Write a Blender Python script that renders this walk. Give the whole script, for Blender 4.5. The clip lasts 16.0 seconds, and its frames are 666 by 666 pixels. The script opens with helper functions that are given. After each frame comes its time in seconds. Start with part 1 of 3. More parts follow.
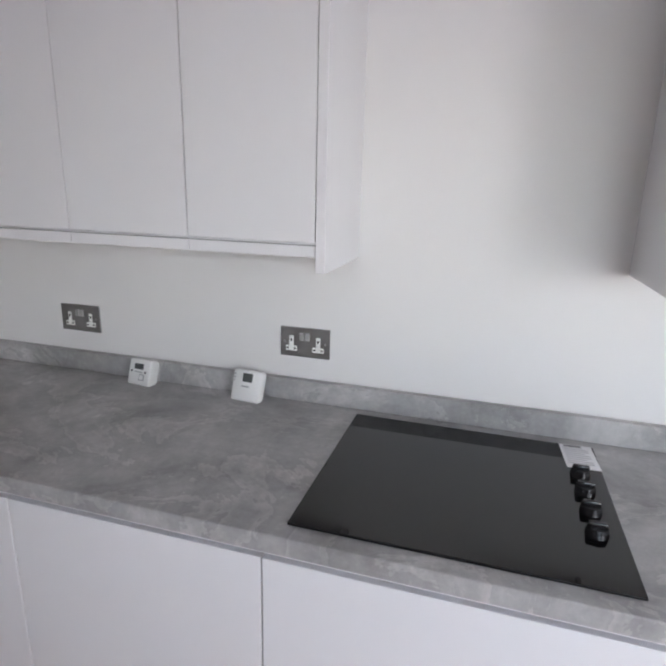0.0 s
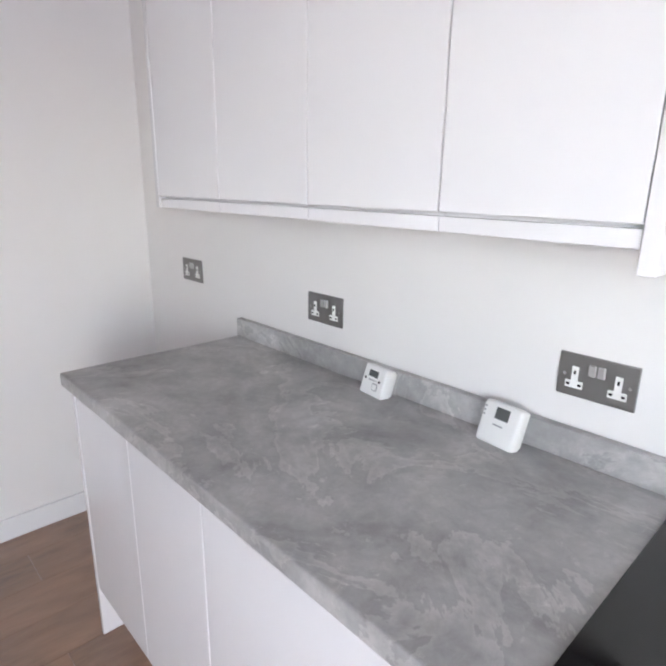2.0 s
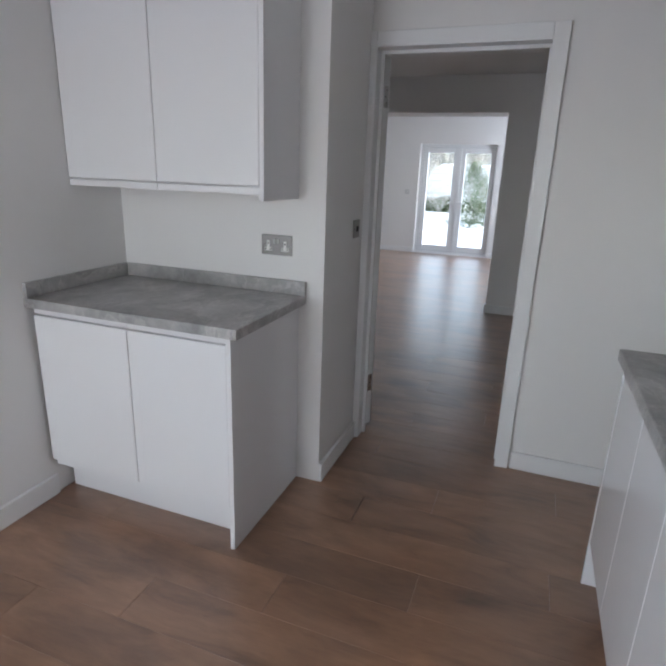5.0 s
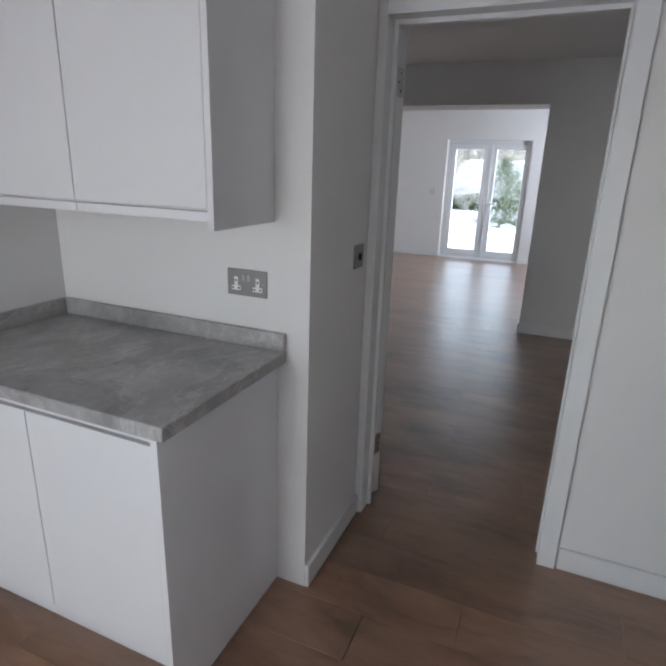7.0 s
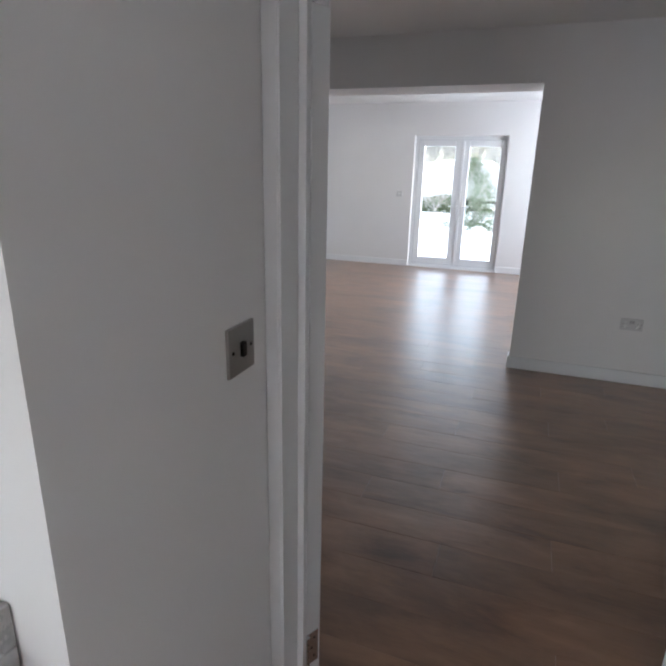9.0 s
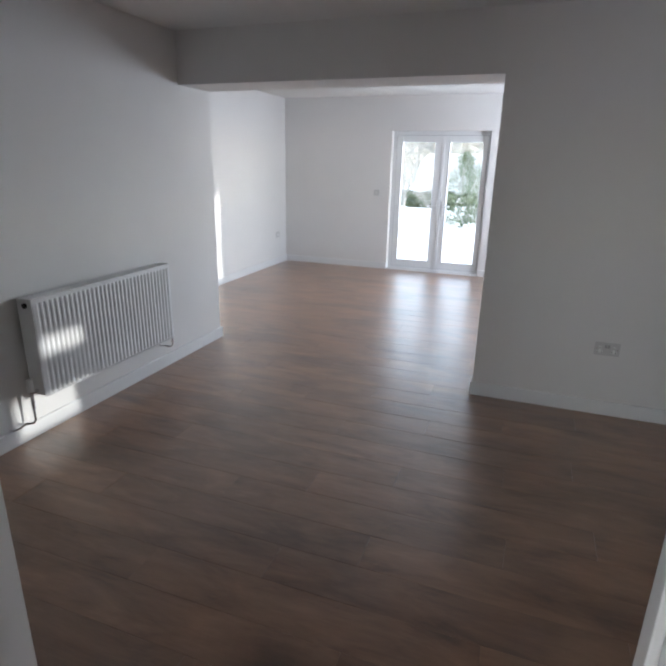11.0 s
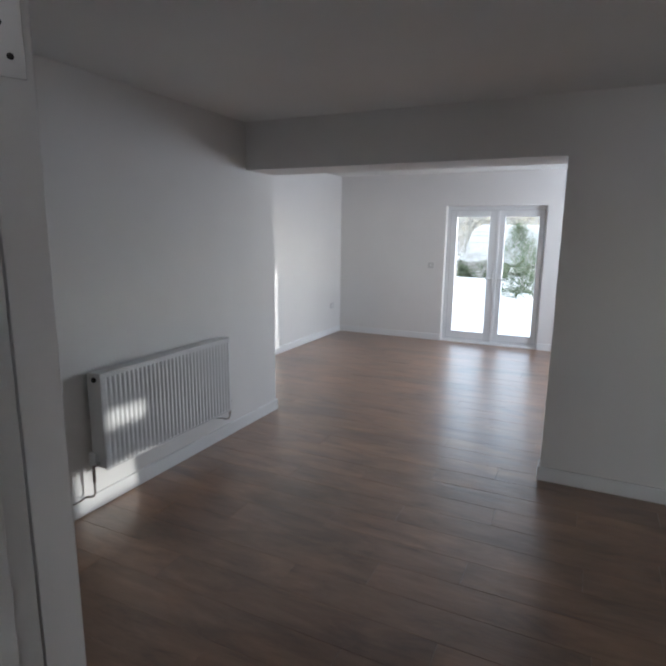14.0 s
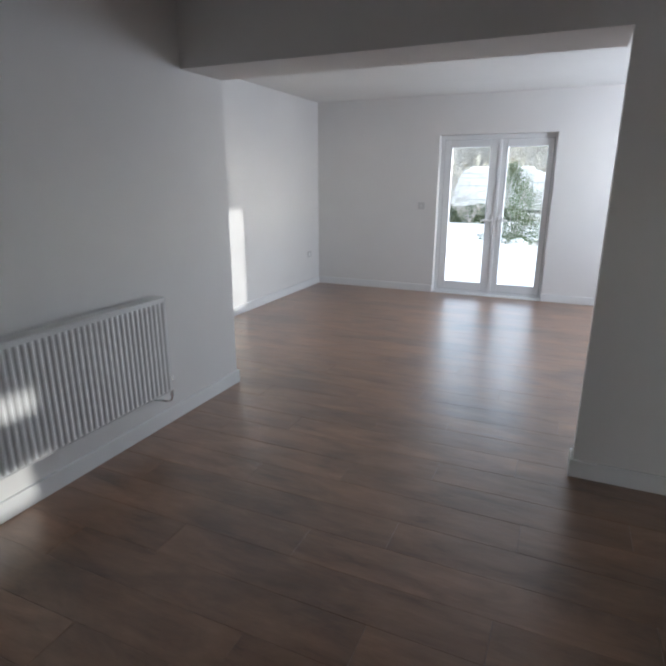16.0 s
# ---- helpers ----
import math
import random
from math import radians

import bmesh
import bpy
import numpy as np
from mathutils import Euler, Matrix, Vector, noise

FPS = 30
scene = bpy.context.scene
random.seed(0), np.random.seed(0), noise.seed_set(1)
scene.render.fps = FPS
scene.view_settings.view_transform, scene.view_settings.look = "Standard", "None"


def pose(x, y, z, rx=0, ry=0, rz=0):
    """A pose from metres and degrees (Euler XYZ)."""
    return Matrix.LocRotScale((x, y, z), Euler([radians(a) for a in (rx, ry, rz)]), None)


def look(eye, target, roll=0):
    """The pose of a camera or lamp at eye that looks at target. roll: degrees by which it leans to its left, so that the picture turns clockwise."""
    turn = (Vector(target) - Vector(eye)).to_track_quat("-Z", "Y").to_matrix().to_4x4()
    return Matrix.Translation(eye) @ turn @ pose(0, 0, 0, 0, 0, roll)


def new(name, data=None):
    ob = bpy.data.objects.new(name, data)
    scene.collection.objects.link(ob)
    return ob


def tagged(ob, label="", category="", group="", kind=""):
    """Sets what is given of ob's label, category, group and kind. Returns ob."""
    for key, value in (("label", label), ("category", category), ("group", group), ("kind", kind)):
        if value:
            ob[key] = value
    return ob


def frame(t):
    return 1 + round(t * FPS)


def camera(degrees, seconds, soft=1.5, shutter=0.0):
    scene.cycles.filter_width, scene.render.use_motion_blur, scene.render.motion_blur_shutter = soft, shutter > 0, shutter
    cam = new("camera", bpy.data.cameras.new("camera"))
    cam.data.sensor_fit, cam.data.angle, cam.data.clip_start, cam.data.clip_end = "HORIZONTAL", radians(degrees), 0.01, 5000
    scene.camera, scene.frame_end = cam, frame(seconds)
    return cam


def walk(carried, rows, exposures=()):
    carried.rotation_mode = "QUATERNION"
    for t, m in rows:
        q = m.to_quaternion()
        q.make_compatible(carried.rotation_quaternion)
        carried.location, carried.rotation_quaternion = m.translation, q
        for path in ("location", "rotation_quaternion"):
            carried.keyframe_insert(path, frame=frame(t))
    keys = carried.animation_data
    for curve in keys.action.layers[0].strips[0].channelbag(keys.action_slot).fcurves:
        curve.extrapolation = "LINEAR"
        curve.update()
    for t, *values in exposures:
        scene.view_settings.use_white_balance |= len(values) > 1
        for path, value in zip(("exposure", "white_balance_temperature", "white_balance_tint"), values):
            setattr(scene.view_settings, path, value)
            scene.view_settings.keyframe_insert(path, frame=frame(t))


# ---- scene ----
cam = camera(64.4, 16.0, soft=2.6)
PATH = [
    (0, (0.104, -0.151, 1.503), (-0.441, 1.699, 0.976), 1.5),
    (0.5, (0.008, -0.148, 1.49), (-0.61, 1.68, 0.964), 1.6),
    (1, (-0.037, -0.098, 1.463), (-0.762, 1.693, 0.948), 1.6),
    (1.5, (-0.054, 0.08, 1.437), (-1.051, 1.73, 0.903), 1.6),
    (2, (-0.035, 0.189, 1.432), (-1.434, 1.512, 0.89), 0.9),
    (2.5, (0.039, 0.138, 1.436), (-1.586, 1.178, 0.907), 1.8),
    (3, (0.079, 0.208, 1.449), (-1.769, 0.739, 0.903), 1.3),
    (3.5, (0.155, 0.235, 1.441), (-1.77, 0.207, 0.897), 1.9),
    (4, (0.259, 0.262, 1.439), (-1.621, -0.144, 0.891), 2.1),
    (4.5, (0.331, 0.287, 1.424), (-1.497, -0.294, 0.859), 2.1),
    (7, (-0.357, 0.152, 1.485), (-2.113, -0.592, 0.883), 1.9),
    (7.5, (-0.584, 0.093, 1.458), (-2.35, -0.621, 0.848), 1.7),
    (8, (-0.906, 0.024, 1.481), (-2.684, -0.661, 0.875), 1.5),
    (8.5, (-1.21, -0.048, 1.466), (-2.997, -0.712, 0.861), 1.7),
    (9, (-1.443, -0.097, 1.463), (-3.241, -0.743, 0.871), 1.3),
    (9.5, (-1.667, -0.06, 1.446), (-3.487, -0.637, 0.85), 0.9),
    (12, (-2.095, 0.196, 1.643), (-3.854, -0.557, 1.061), 1.2),
    (12.5, (-2.052, 0.187, 1.688), (-3.804, -0.623, 1.164), 1.0),
    (13, (-1.965, 0.177, 1.71), (-3.725, -0.661, 1.263), 0.8),
    (13.5, (-1.923, 0.159, 1.68), (-3.691, -0.69, 1.289), 0.7),
    (14, (-2.068, 0.049, 1.594), (-3.84, -0.798, 1.217), 0.7),
    (14.5, (-2.274, -0.037, 1.548), (-4.046, -0.884, 1.17), 0.6),
    (15, (-2.462, -0.096, 1.509), (-4.234, -0.942, 1.127), 0.5),
    (15.5, (-2.653, -0.166, 1.492), (-4.421, -0.98, 1.032), 0.1),
    (16, (-2.923, -0.262, 1.45), (-4.679, -1.038, 0.891), 0.1),
]
walk(cam, [(t, look(eye, target, roll)) for t, eye, target, roll in PATH],
     exposures=[(0.0, 3.74, 6080, 14), (1.5, 4.42, 6080, 14), (2.4, 4.55, 6060, 14), (2.9, 4.44, 6030, 13), (3.4, 3.88, 5930, 10), (4.0, 3.58, 5880, 8),
                (7.0, 3.58, 5900, 8), (9.5, 4.03, 5980, 9), (12.0, 3.68, 5960, 8), (16.0, 3.42, 6010, 8)])

# ---- world, sun, large lights ----
world = bpy.data.worlds.new("sky")
scene.world = world
world.use_nodes = True
wn = world.node_tree
sky = wn.nodes.new("ShaderNodeTexSky")
sky.sky_type = 'NISHITA'
sky.sun_disc = False
sky.air_density, sky.dust_density, sky.ozone_density = 1.0, 0.15, 1.4
SUN_DIR = Vector((0.20, -1.0, -0.195)).normalized()
sky.sun_elevation = math.asin(-SUN_DIR.z)
sky.sun_rotation = math.atan2(-SUN_DIR.x, -SUN_DIR.y)
haze = wn.nodes.new("ShaderNodeHueSaturation")
haze.inputs["Saturation"].default_value = 0.45
wn.links.new(sky.outputs[0], haze.inputs["Color"])
wn.links.new(haze.outputs[0], wn.nodes["Background"].inputs[0])
wn.nodes["Background"].inputs[1].default_value = 0.125

sun = bpy.data.lights.new("sun", 'SUN')
sun.energy = 0.19
sun.angle = radians(0.7)
sun.color = (1.0, 0.95, 0.85)
new("sun", sun).matrix_world = look((0, 40, 8), Vector((0, 40, 8)) + SUN_DIR)


def fill_lamp(name, at, towards, w, h, watts, colour=(0.95, 0.97, 1.0)):
    """An area lamp added in an unseen opening, standing in for the sky's light."""
    lamp = bpy.data.lights.new(name, 'AREA')
    lamp.shape, lamp.size, lamp.size_y, lamp.energy, lamp.color = 'RECTANGLE', w, h, watts, colour
    ob = new(name, lamp)
    ob.matrix_world = look(at, towards)
    return ob


# East opening is unseen, assumed from brighter east-facing surfaces; lamp added in it.
fill_lamp("kitchen_east_fill", (2.27, -1.08, 1.08), (1.0, -1.04, 1.05), 0.9, 1.7, 1.75, (1.0, 0.88, 0.83))
# Warm lamp added to brighten the pier; no window is known here.
fill_lamp("dining_pier_fill", (-2.35, 2.55, 1.55), (-3.4, 2.50, 1.45), 0.5, 0.7, 0.13, (1.0, 0.82, 0.68))
# Fill lamp added to brighten the lounge from an unseen, assumed window.
fill_lamp("lounge_window_fill", (-8.55, 1.66, 1.6), (-8.55, 0.0, 1.45), 0.65, 1.0, 4.2, (0.88, 0.92, 1.0))

# ---- materials ----


def mat(name, colour, rough=0.5, metal=0.0, spec=0.5):
    m = bpy.data.materials.new(name)
    m.use_nodes = True
    b = m.node_tree.nodes["Principled BSDF"]
    b.inputs["Base Color"].default_value = (*colour, 1)
    b.inputs["Roughness"].default_value = rough
    b.inputs["Metallic"].default_value = metal
    b.inputs["Specular IOR Level"].default_value = spec
    return m


def nd(m, kind, **values):
    n = m.node_tree.nodes.new(kind)
    for key, v in values.items():
        n.inputs[key].default_value = v
    return n


def ln(m, a, b):
    m.node_tree.links.new(a, b)


def bsdf(m):
    return m.node_tree.nodes["Principled BSDF"]


def coords(m, scale=(1, 1, 1), world_space=True):
    if world_space:
        out = nd(m, "ShaderNodeNewGeometry").outputs["Position"]
    else:
        out = nd(m, "ShaderNodeTexCoord").outputs["Object"]
    mp = nd(m, "ShaderNodeMapping")
    mp.inputs["Scale"].default_value = scale
    ln(m, out, mp.inputs["Vector"])
    return mp.outputs[0]


def ramp(m, fac, stops):
    r = m.node_tree.nodes.new("ShaderNodeValToRGB")
    e = r.color_ramp.elements
    while len(e) < len(stops):
        e.new(0.5)
    for el, (p, c) in zip(e, stops):
        el.position, el.color = p, (*c, 1)
    ln(m, fac, r.inputs[0])
    return r.outputs[0]


def bump(m, height, strength, distance=0.002):
    b = nd(m, "ShaderNodeBump", Strength=strength, Distance=distance)
    ln(m, height, b.inputs["Height"])
    ln(m, b.outputs[0], bsdf(m).inputs["Normal"])


def paint(name, colour, rough=0.6, fine=220.0, amount=0.15, tone=0.03):
    """Emulsion or satin paint: faint roller grain and slow change of tone."""
    m = mat(name, colour, rough, spec=0.35)
    n1 = nd(m, "ShaderNodeTexNoise", Scale=fine, Detail=3.0)
    n2 = nd(m, "ShaderNodeTexNoise", Scale=1.3, Detail=4.0)
    c = coords(m)
    ln(m, c, n1.inputs["Vector"])
    ln(m, c, n2.inputs["Vector"])
    low = tuple(v * (1 - tone) for v in colour)
    ln(m, ramp(m, n2.outputs[0], [(0.35, low), (0.65, colour)]), bsdf(m).inputs["Base Color"])
    bump(m, n1.outputs[0], amount, 0.001)
    return m


WALL = paint("wall_paint", (0.80, 0.785, 0.77), 0.7)
CEIL = paint("ceiling_paint", (0.82, 0.82, 0.81), 0.8)
GLOSSWOOD = paint("satin_white_woodwork", (0.82, 0.82, 0.82), 0.35, 60.0, 0.06, 0.02)
UNIT = paint("white_lacquer", (0.78, 0.775, 0.785), 0.09, 25.0, 0.012, 0.015)
UPVC = paint("white_upvc", (0.82, 0.83, 0.84), 0.3, 60.0, 0.03, 0.02)
RADP = paint("radiator_enamel", (0.78, 0.78, 0.78), 0.55, 90.0, 0.02, 0.02)
PLASTIC = mat("white_plastic", (0.82, 0.82, 0.80), 0.35)
BLACKP = mat("black_plastic", (0.012, 0.012, 0.013), 0.25)
DARK = mat("dark_gap", (0.02, 0.02, 0.02), 0.8)
CHROME = mat("chrome", (0.75, 0.75, 0.76), 0.16, 1.0)
LCD = mat("lcd_display", (0.09, 0.10, 0.10), 0.2)
PRINT = mat("grey_print", (0.30, 0.30, 0.31), 0.6)
PAPER = mat("paper_label", (0.82, 0.82, 0.83), 0.6)
GLASSB = mat("black_hob_glass", (0.005, 0.005, 0.006), 0.03, spec=0.40)

PALE = mat("pale_plate", (0.62, 0.61, 0.60), 0.45)
SWSTEEL = mat("satin_switch_steel", (0.36, 0.34, 0.32), 0.40, 0.8)
ROCKER = mat("grey_rocker", (0.40, 0.39, 0.385), 0.4)
STEEL = mat("brushed_steel", (0.27, 0.262, 0.254), 0.45, 0.75)
sn = nd(STEEL, "ShaderNodeTexNoise", Scale=60.0, Detail=2.0)
ln(STEEL, coords(STEEL, (1, 1, 40)), sn.inputs["Vector"])
bump(STEEL, sn.outputs[0], 0.08, 0.0005)


def worktop_material():
    """Cloudy grey stone print with pale drifting veins and fine scratches."""
    m = mat("grey_stone_laminate", (0.27, 0.27, 0.265), 0.40, spec=0.4)
    c = coords(m)
    big = nd(m, "ShaderNodeTexNoise", Scale=4.6, Detail=8.0, Roughness=0.58, Distortion=0.45)
    ln(m, c, big.inputs["Vector"])
    fine = nd(m, "ShaderNodeTexNoise", Scale=42.0, Detail=6.0, Roughness=0.7, Distortion=0.5)
    ln(m, c, fine.inputs["Vector"])
    vein = nd(m, "ShaderNodeTexNoise", Scale=2.6, Detail=7.0, Roughness=0.65, Distortion=0.6)
    ln(m, coords(m, (1.0, 1.5, 1.0)), vein.inputs["Vector"])
    scr = nd(m, "ShaderNodeTexNoise", Scale=13.0, Detail=9.0, Roughness=0.8, Distortion=1.0)
    ln(m, c, scr.inputs["Vector"])
    tone = ramp(m, big.outputs[0], [(0.30, (0.26, 0.254, 0.250)), (0.46, (0.37, 0.364, 0.358)), (0.58, (0.45, 0.442, 0.434)), (0.72, (0.57, 0.56, 0.55))])
    layers = [ramp(m, fine.outputs[0], [(0.32, (0.86, 0.86, 0.86)), (0.60, (1.0, 1.0, 1.0)), (0.75, (1.18, 1.17, 1.16))]),
              ramp(m, vein.outputs[0], [(0.455, (1.0, 1.0, 1.0)), (0.495, (1.20, 1.19, 1.18)), (0.505, (0.90, 0.90, 0.90)), (0.56, (1.0, 1.0, 1.0))]),
              ramp(m, scr.outputs[0], [(0.585, (1.0, 1.0, 1.0)), (0.62, (1.22, 1.215, 1.20)), (0.65, (1.0, 1.0, 1.0))])]
    out = tone
    for other in layers:
        mul = m.node_tree.nodes.new("ShaderNodeMix")
        mul.data_type, mul.blend_type = 'RGBA', 'MULTIPLY'
        mul.inputs["Factor"].default_value = 1.0
        ln(m, out, mul.inputs["A"])
        ln(m, other, mul.inputs["B"])
        out = mul.outputs["Result"]
    ln(m, out, bsdf(m).inputs["Base Color"])
    bump(m, fine.outputs[0], 0.08, 0.001)
    return m


STONE = worktop_material()


def plank_material():
    m = mat("brown_oak_plank", (0.12, 0.075, 0.048), 0.38, spec=0.8)
    bsdf(m).inputs["Coat Weight"].default_value = 0.9
    bsdf(m).inputs["Coat Roughness"].default_value = 0.31
    bsdf(m).inputs["Coat IOR"].default_value = 1.55
    info = m.node_tree.nodes.new("ShaderNodeObjectInfo")
    pos = nd(m, "ShaderNodeNewGeometry").outputs["Position"]
    shift = m.node_tree.nodes.new("ShaderNodeVectorMath")
    shift.operation = 'MULTIPLY_ADD'
    comb = m.node_tree.nodes.new("ShaderNodeCombineXYZ")
    ln(m, info.outputs["Random"], comb.inputs[0])
    ln(m, info.outputs["Random"], comb.inputs[1])
    ln(m, comb.outputs[0], shift.inputs[0])
    shift.inputs[1].default_value = (37.0, 91.0, 0.0)
    ln(m, pos, shift.inputs[2])
    mp = nd(m, "ShaderNodeMapping")
    mp.inputs["Scale"].default_value = (5.5, 1.5, 1.0)
    ln(m, shift.outputs[0], mp.inputs["Vector"])
    grain = nd(m, "ShaderNodeTexNoise", Scale=1.6, Detail=8.0, Roughness=0.62, Distortion=0.6)
    ln(m, mp.outputs[0], grain.inputs["Vector"])
    mp2 = nd(m, "ShaderNodeMapping")
    mp2.inputs["Scale"].default_value = (160.0, 8.0, 1.0)
    ln(m, shift.outputs[0], mp2.inputs["Vector"])
    fib = nd(m, "ShaderNodeTexNoise", Scale=1.0, Detail=4.0, Roughness=0.6)
    ln(m, mp2.outputs[0], fib.inputs["Vector"])
    col = ramp(m, grain.outputs[0], [(0.26, (0.115, 0.056, 0.029)), (0.42, (0.232, 0.120, 0.065)), (0.72, (0.365, 0.205, 0.117))])
    tone = ramp(m, info.outputs["Random"], [(0.0, (0.86, 0.85, 0.84)), (1.0, (1.12, 1.10, 1.08))])
    f2 = ramp(m, fib.outputs[0], [(0.3, (0.92, 0.915, 0.91)), (0.7, (1.05, 1.05, 1.05))])
    out = col
    blot = nd(m, "ShaderNodeTexNoise", Scale=1.0, Detail=5.0, Roughness=0.6, Distortion=0.4)
    ln(m, coords(m, (2.6, 1.1, 1.0)), blot.inputs["Vector"])
    f3 = ramp(m, blot.outputs[0], [(0.33, (0.55, 0.53, 0.51)), (0.5, (1.0, 1.0, 1.0)), (0.68, (1.16, 1.15, 1.14))])
    for other in (tone, f2, f3):
        mul = m.node_tree.nodes.new("ShaderNodeMix")
        mul.data_type, mul.blend_type = 'RGBA', 'MULTIPLY'
        mul.inputs["Factor"].default_value = 1.0
        ln(m, out, mul.inputs["A"])
        ln(m, other, mul.inputs["B"])
        out = mul.outputs["Result"]
    ln(m, out, bsdf(m).inputs["Base Color"])
    rr = ramp(m, grain.outputs[0], [(0.3, (0.33, 0.33, 0.33)), (0.7, (0.43, 0.43, 0.43))])
    ln(m, rr, bsdf(m).inputs["Roughness"])
    wave = nd(m, "ShaderNodeTexNoise", Scale=1.0, Detail=3.0, Roughness=0.55, Distortion=0.3)
    mp3 = nd(m, "ShaderNodeMapping")
    mp3.inputs["Scale"].default_value = (15.0, 4.0, 1.0)
    ln(m, shift.outputs[0], mp3.inputs["Vector"])
    ln(m, mp3.outputs[0], wave.inputs["Vector"])
    b1 = nd(m, "ShaderNodeBump", Strength=0.6, Distance=0.004)
    ln(m, wave.outputs[0], b1.inputs["Height"])
    b2 = nd(m, "ShaderNodeBump", Strength=0.12, Distance=0.0015)
    ln(m, fib.outputs[0], b2.inputs["Height"])
    ln(m, b1.outputs[0], b2.inputs["Normal"])
    ln(m, b2.outputs[0], bsdf(m).inputs["Normal"])
    ln(m, b1.outputs[0], bsdf(m).inputs["Coat Normal"])
    return m


PLANK = plank_material()

PANE = bpy.data.materials.new("window_glass")
PANE.use_nodes = True
gb = bsdf(PANE)
gb.inputs["Transmission Weight"].default_value = 1.0
gb.inputs["Roughness"].default_value = 0.0
gb.inputs["IOR"].default_value = 1.01

SNOW = mat("snow", (0.90, 0.865, 0.825), 0.8)
s1 = nd(SNOW, "ShaderNodeTexNoise", Scale=3.0, Detail=8.0)
ln(SNOW, coords(SNOW), s1.inputs["Vector"])
bump(SNOW, s1.outputs[0], 0.5, 0.05)
LEAF = mat("evergreen_leaf", (0.055, 0.09, 0.035), 0.6)
lt = nd(LEAF, "ShaderNodeNewGeometry")
ln(LEAF, ramp(LEAF, lt.outputs["Random Per Island"], [(0.0, (0.045, 0.072, 0.03)), (0.7, (0.12, 0.145, 0.06)), (1.0, (0.34, 0.35, 0.28))]), bsdf(LEAF).inputs["Base Color"])
BARK = mat("bark", (0.40, 0.375, 0.34), 0.9)
bn = nd(BARK, "ShaderNodeTexNoise", Scale=20.0, Detail=6.0)
ln(BARK, coords(BARK, (1, 1, 0.2)), bn.inputs["Vector"])
bump(BARK, bn.outputs[0], 0.6, 0.02)
TWIG = mat("winter_twigs", (0.34, 0.285, 0.20), 0.9)
VANW = paint("caravan_panel", (0.62, 0.605, 0.59), 0.4, 20.0, 0.05, 0.05)
TINT = mat("acrylic_window", (0.27, 0.27, 0.26), 0.3)
SATIN = mat("satin_chrome", (0.82, 0.82, 0.82), 0.4, 0.25)
SEAM = mat("seam_grey", (0.33, 0.34, 0.35), 0.7)
RUBBER = mat("rubber", (0.03, 0.03, 0.03), 0.8)

# ---- building helpers ----


def bx(bm, x0, x1, y0, y1, z0, z1, bevel=0.0, seg=2):
    """A box with edges rounded by bevel."""
    vs = [bm.verts.new((x, y, z)) for x in (x0, x1) for y in (y0, y1) for z in (z0, z1)]
    fs = [bm.faces.new([vs[i] for i in q]) for q in ((0, 1, 3, 2), (4, 6, 7, 5), (0, 4, 5, 1), (2, 3, 7, 6), (0, 2, 6, 4), (1, 5, 7, 3))]
    if bevel:
        es = list({e for f in fs for e in f.edges})
        bmesh.ops.bevel(bm, geom=es, offset=bevel, segments=seg, profile=0.5, affect='EDGES')
    return bm


def cyl(bm, a, b, r, r2=None, seg=20):
    """A tapered rod from a to b."""
    a, b = Vector(a), Vector(b)
    q = (b - a).to_track_quat('Z', 'Y').to_matrix().to_4x4()
    bmesh.ops.create_cone(bm, cap_ends=True, segments=seg, radius1=r, radius2=r if r2 is None else r2, depth=(b - a).length,
                          matrix=Matrix.Translation((a + b) / 2) @ q)
    return bm


def mesh(name, bm, material, smooth=False):
    bmesh.ops.recalc_face_normals(bm, faces=bm.faces)
    me = bpy.data.meshes.new(name)
    bm.to_mesh(me)
    bm.free()
    me.materials.append(material)
    if smooth:
        for p in me.polygons:
            p.use_smooth = True
        me.set_sharp_from_angle(angle=radians(20))
    return me


def part(name, bm, material, parent, label="", smooth=True):
    ob = new(name, mesh(name, bm, material, smooth))
    ob.parent = parent
    if label:
        tagged(ob, label)
    return ob


def thing(name, label, category, at=(0, 0, 0), rz=0, group=""):
    ob = new(name)
    ob.empty_display_size = 0.1
    ob.matrix_world = pose(*at, 0, 0, rz)
    return tagged(ob, label, category, group)


def setting(name, bm, material, label, category="", smooth=False):
    return tagged(new(name, mesh(name, bm, material, smooth)), label, category or name.split("_")[0], "", "structure")


def B(*args, **kw):
    return bx(bmesh.new(), *args, **kw)


def boxes(rows):
    bm = bmesh.new()
    for r in rows:
        bx(bm, *r)
    return bm


def pierced(x0, x1, y0, y1, z0, z1, holes):
    """A wall along x with openings (x from, x to, z from, z to)."""
    xs = sorted({x0, x1, *(h[0] for h in holes), *(h[1] for h in holes)})
    bm = bmesh.new()
    for a, c in zip(xs, xs[1:]):
        m, z = (a + c) / 2, z0
        for h in sorted((h for h in holes if h[0] < m < h[1]), key=lambda h: h[2]):
            bx(bm, a, c, y0, y1, z, h[2])
            z = h[3]
        bx(bm, a, c, y0, y1, z, z1)
    return bm


def sun_pierced(x0, x1, y0, y1, z0, z1, holes):
    """A thick wall whose added openings slant along the sun, passing sun patches but little sky."""
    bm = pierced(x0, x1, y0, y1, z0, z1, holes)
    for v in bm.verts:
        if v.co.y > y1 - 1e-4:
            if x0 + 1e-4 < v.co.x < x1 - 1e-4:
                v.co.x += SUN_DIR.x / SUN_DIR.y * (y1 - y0)
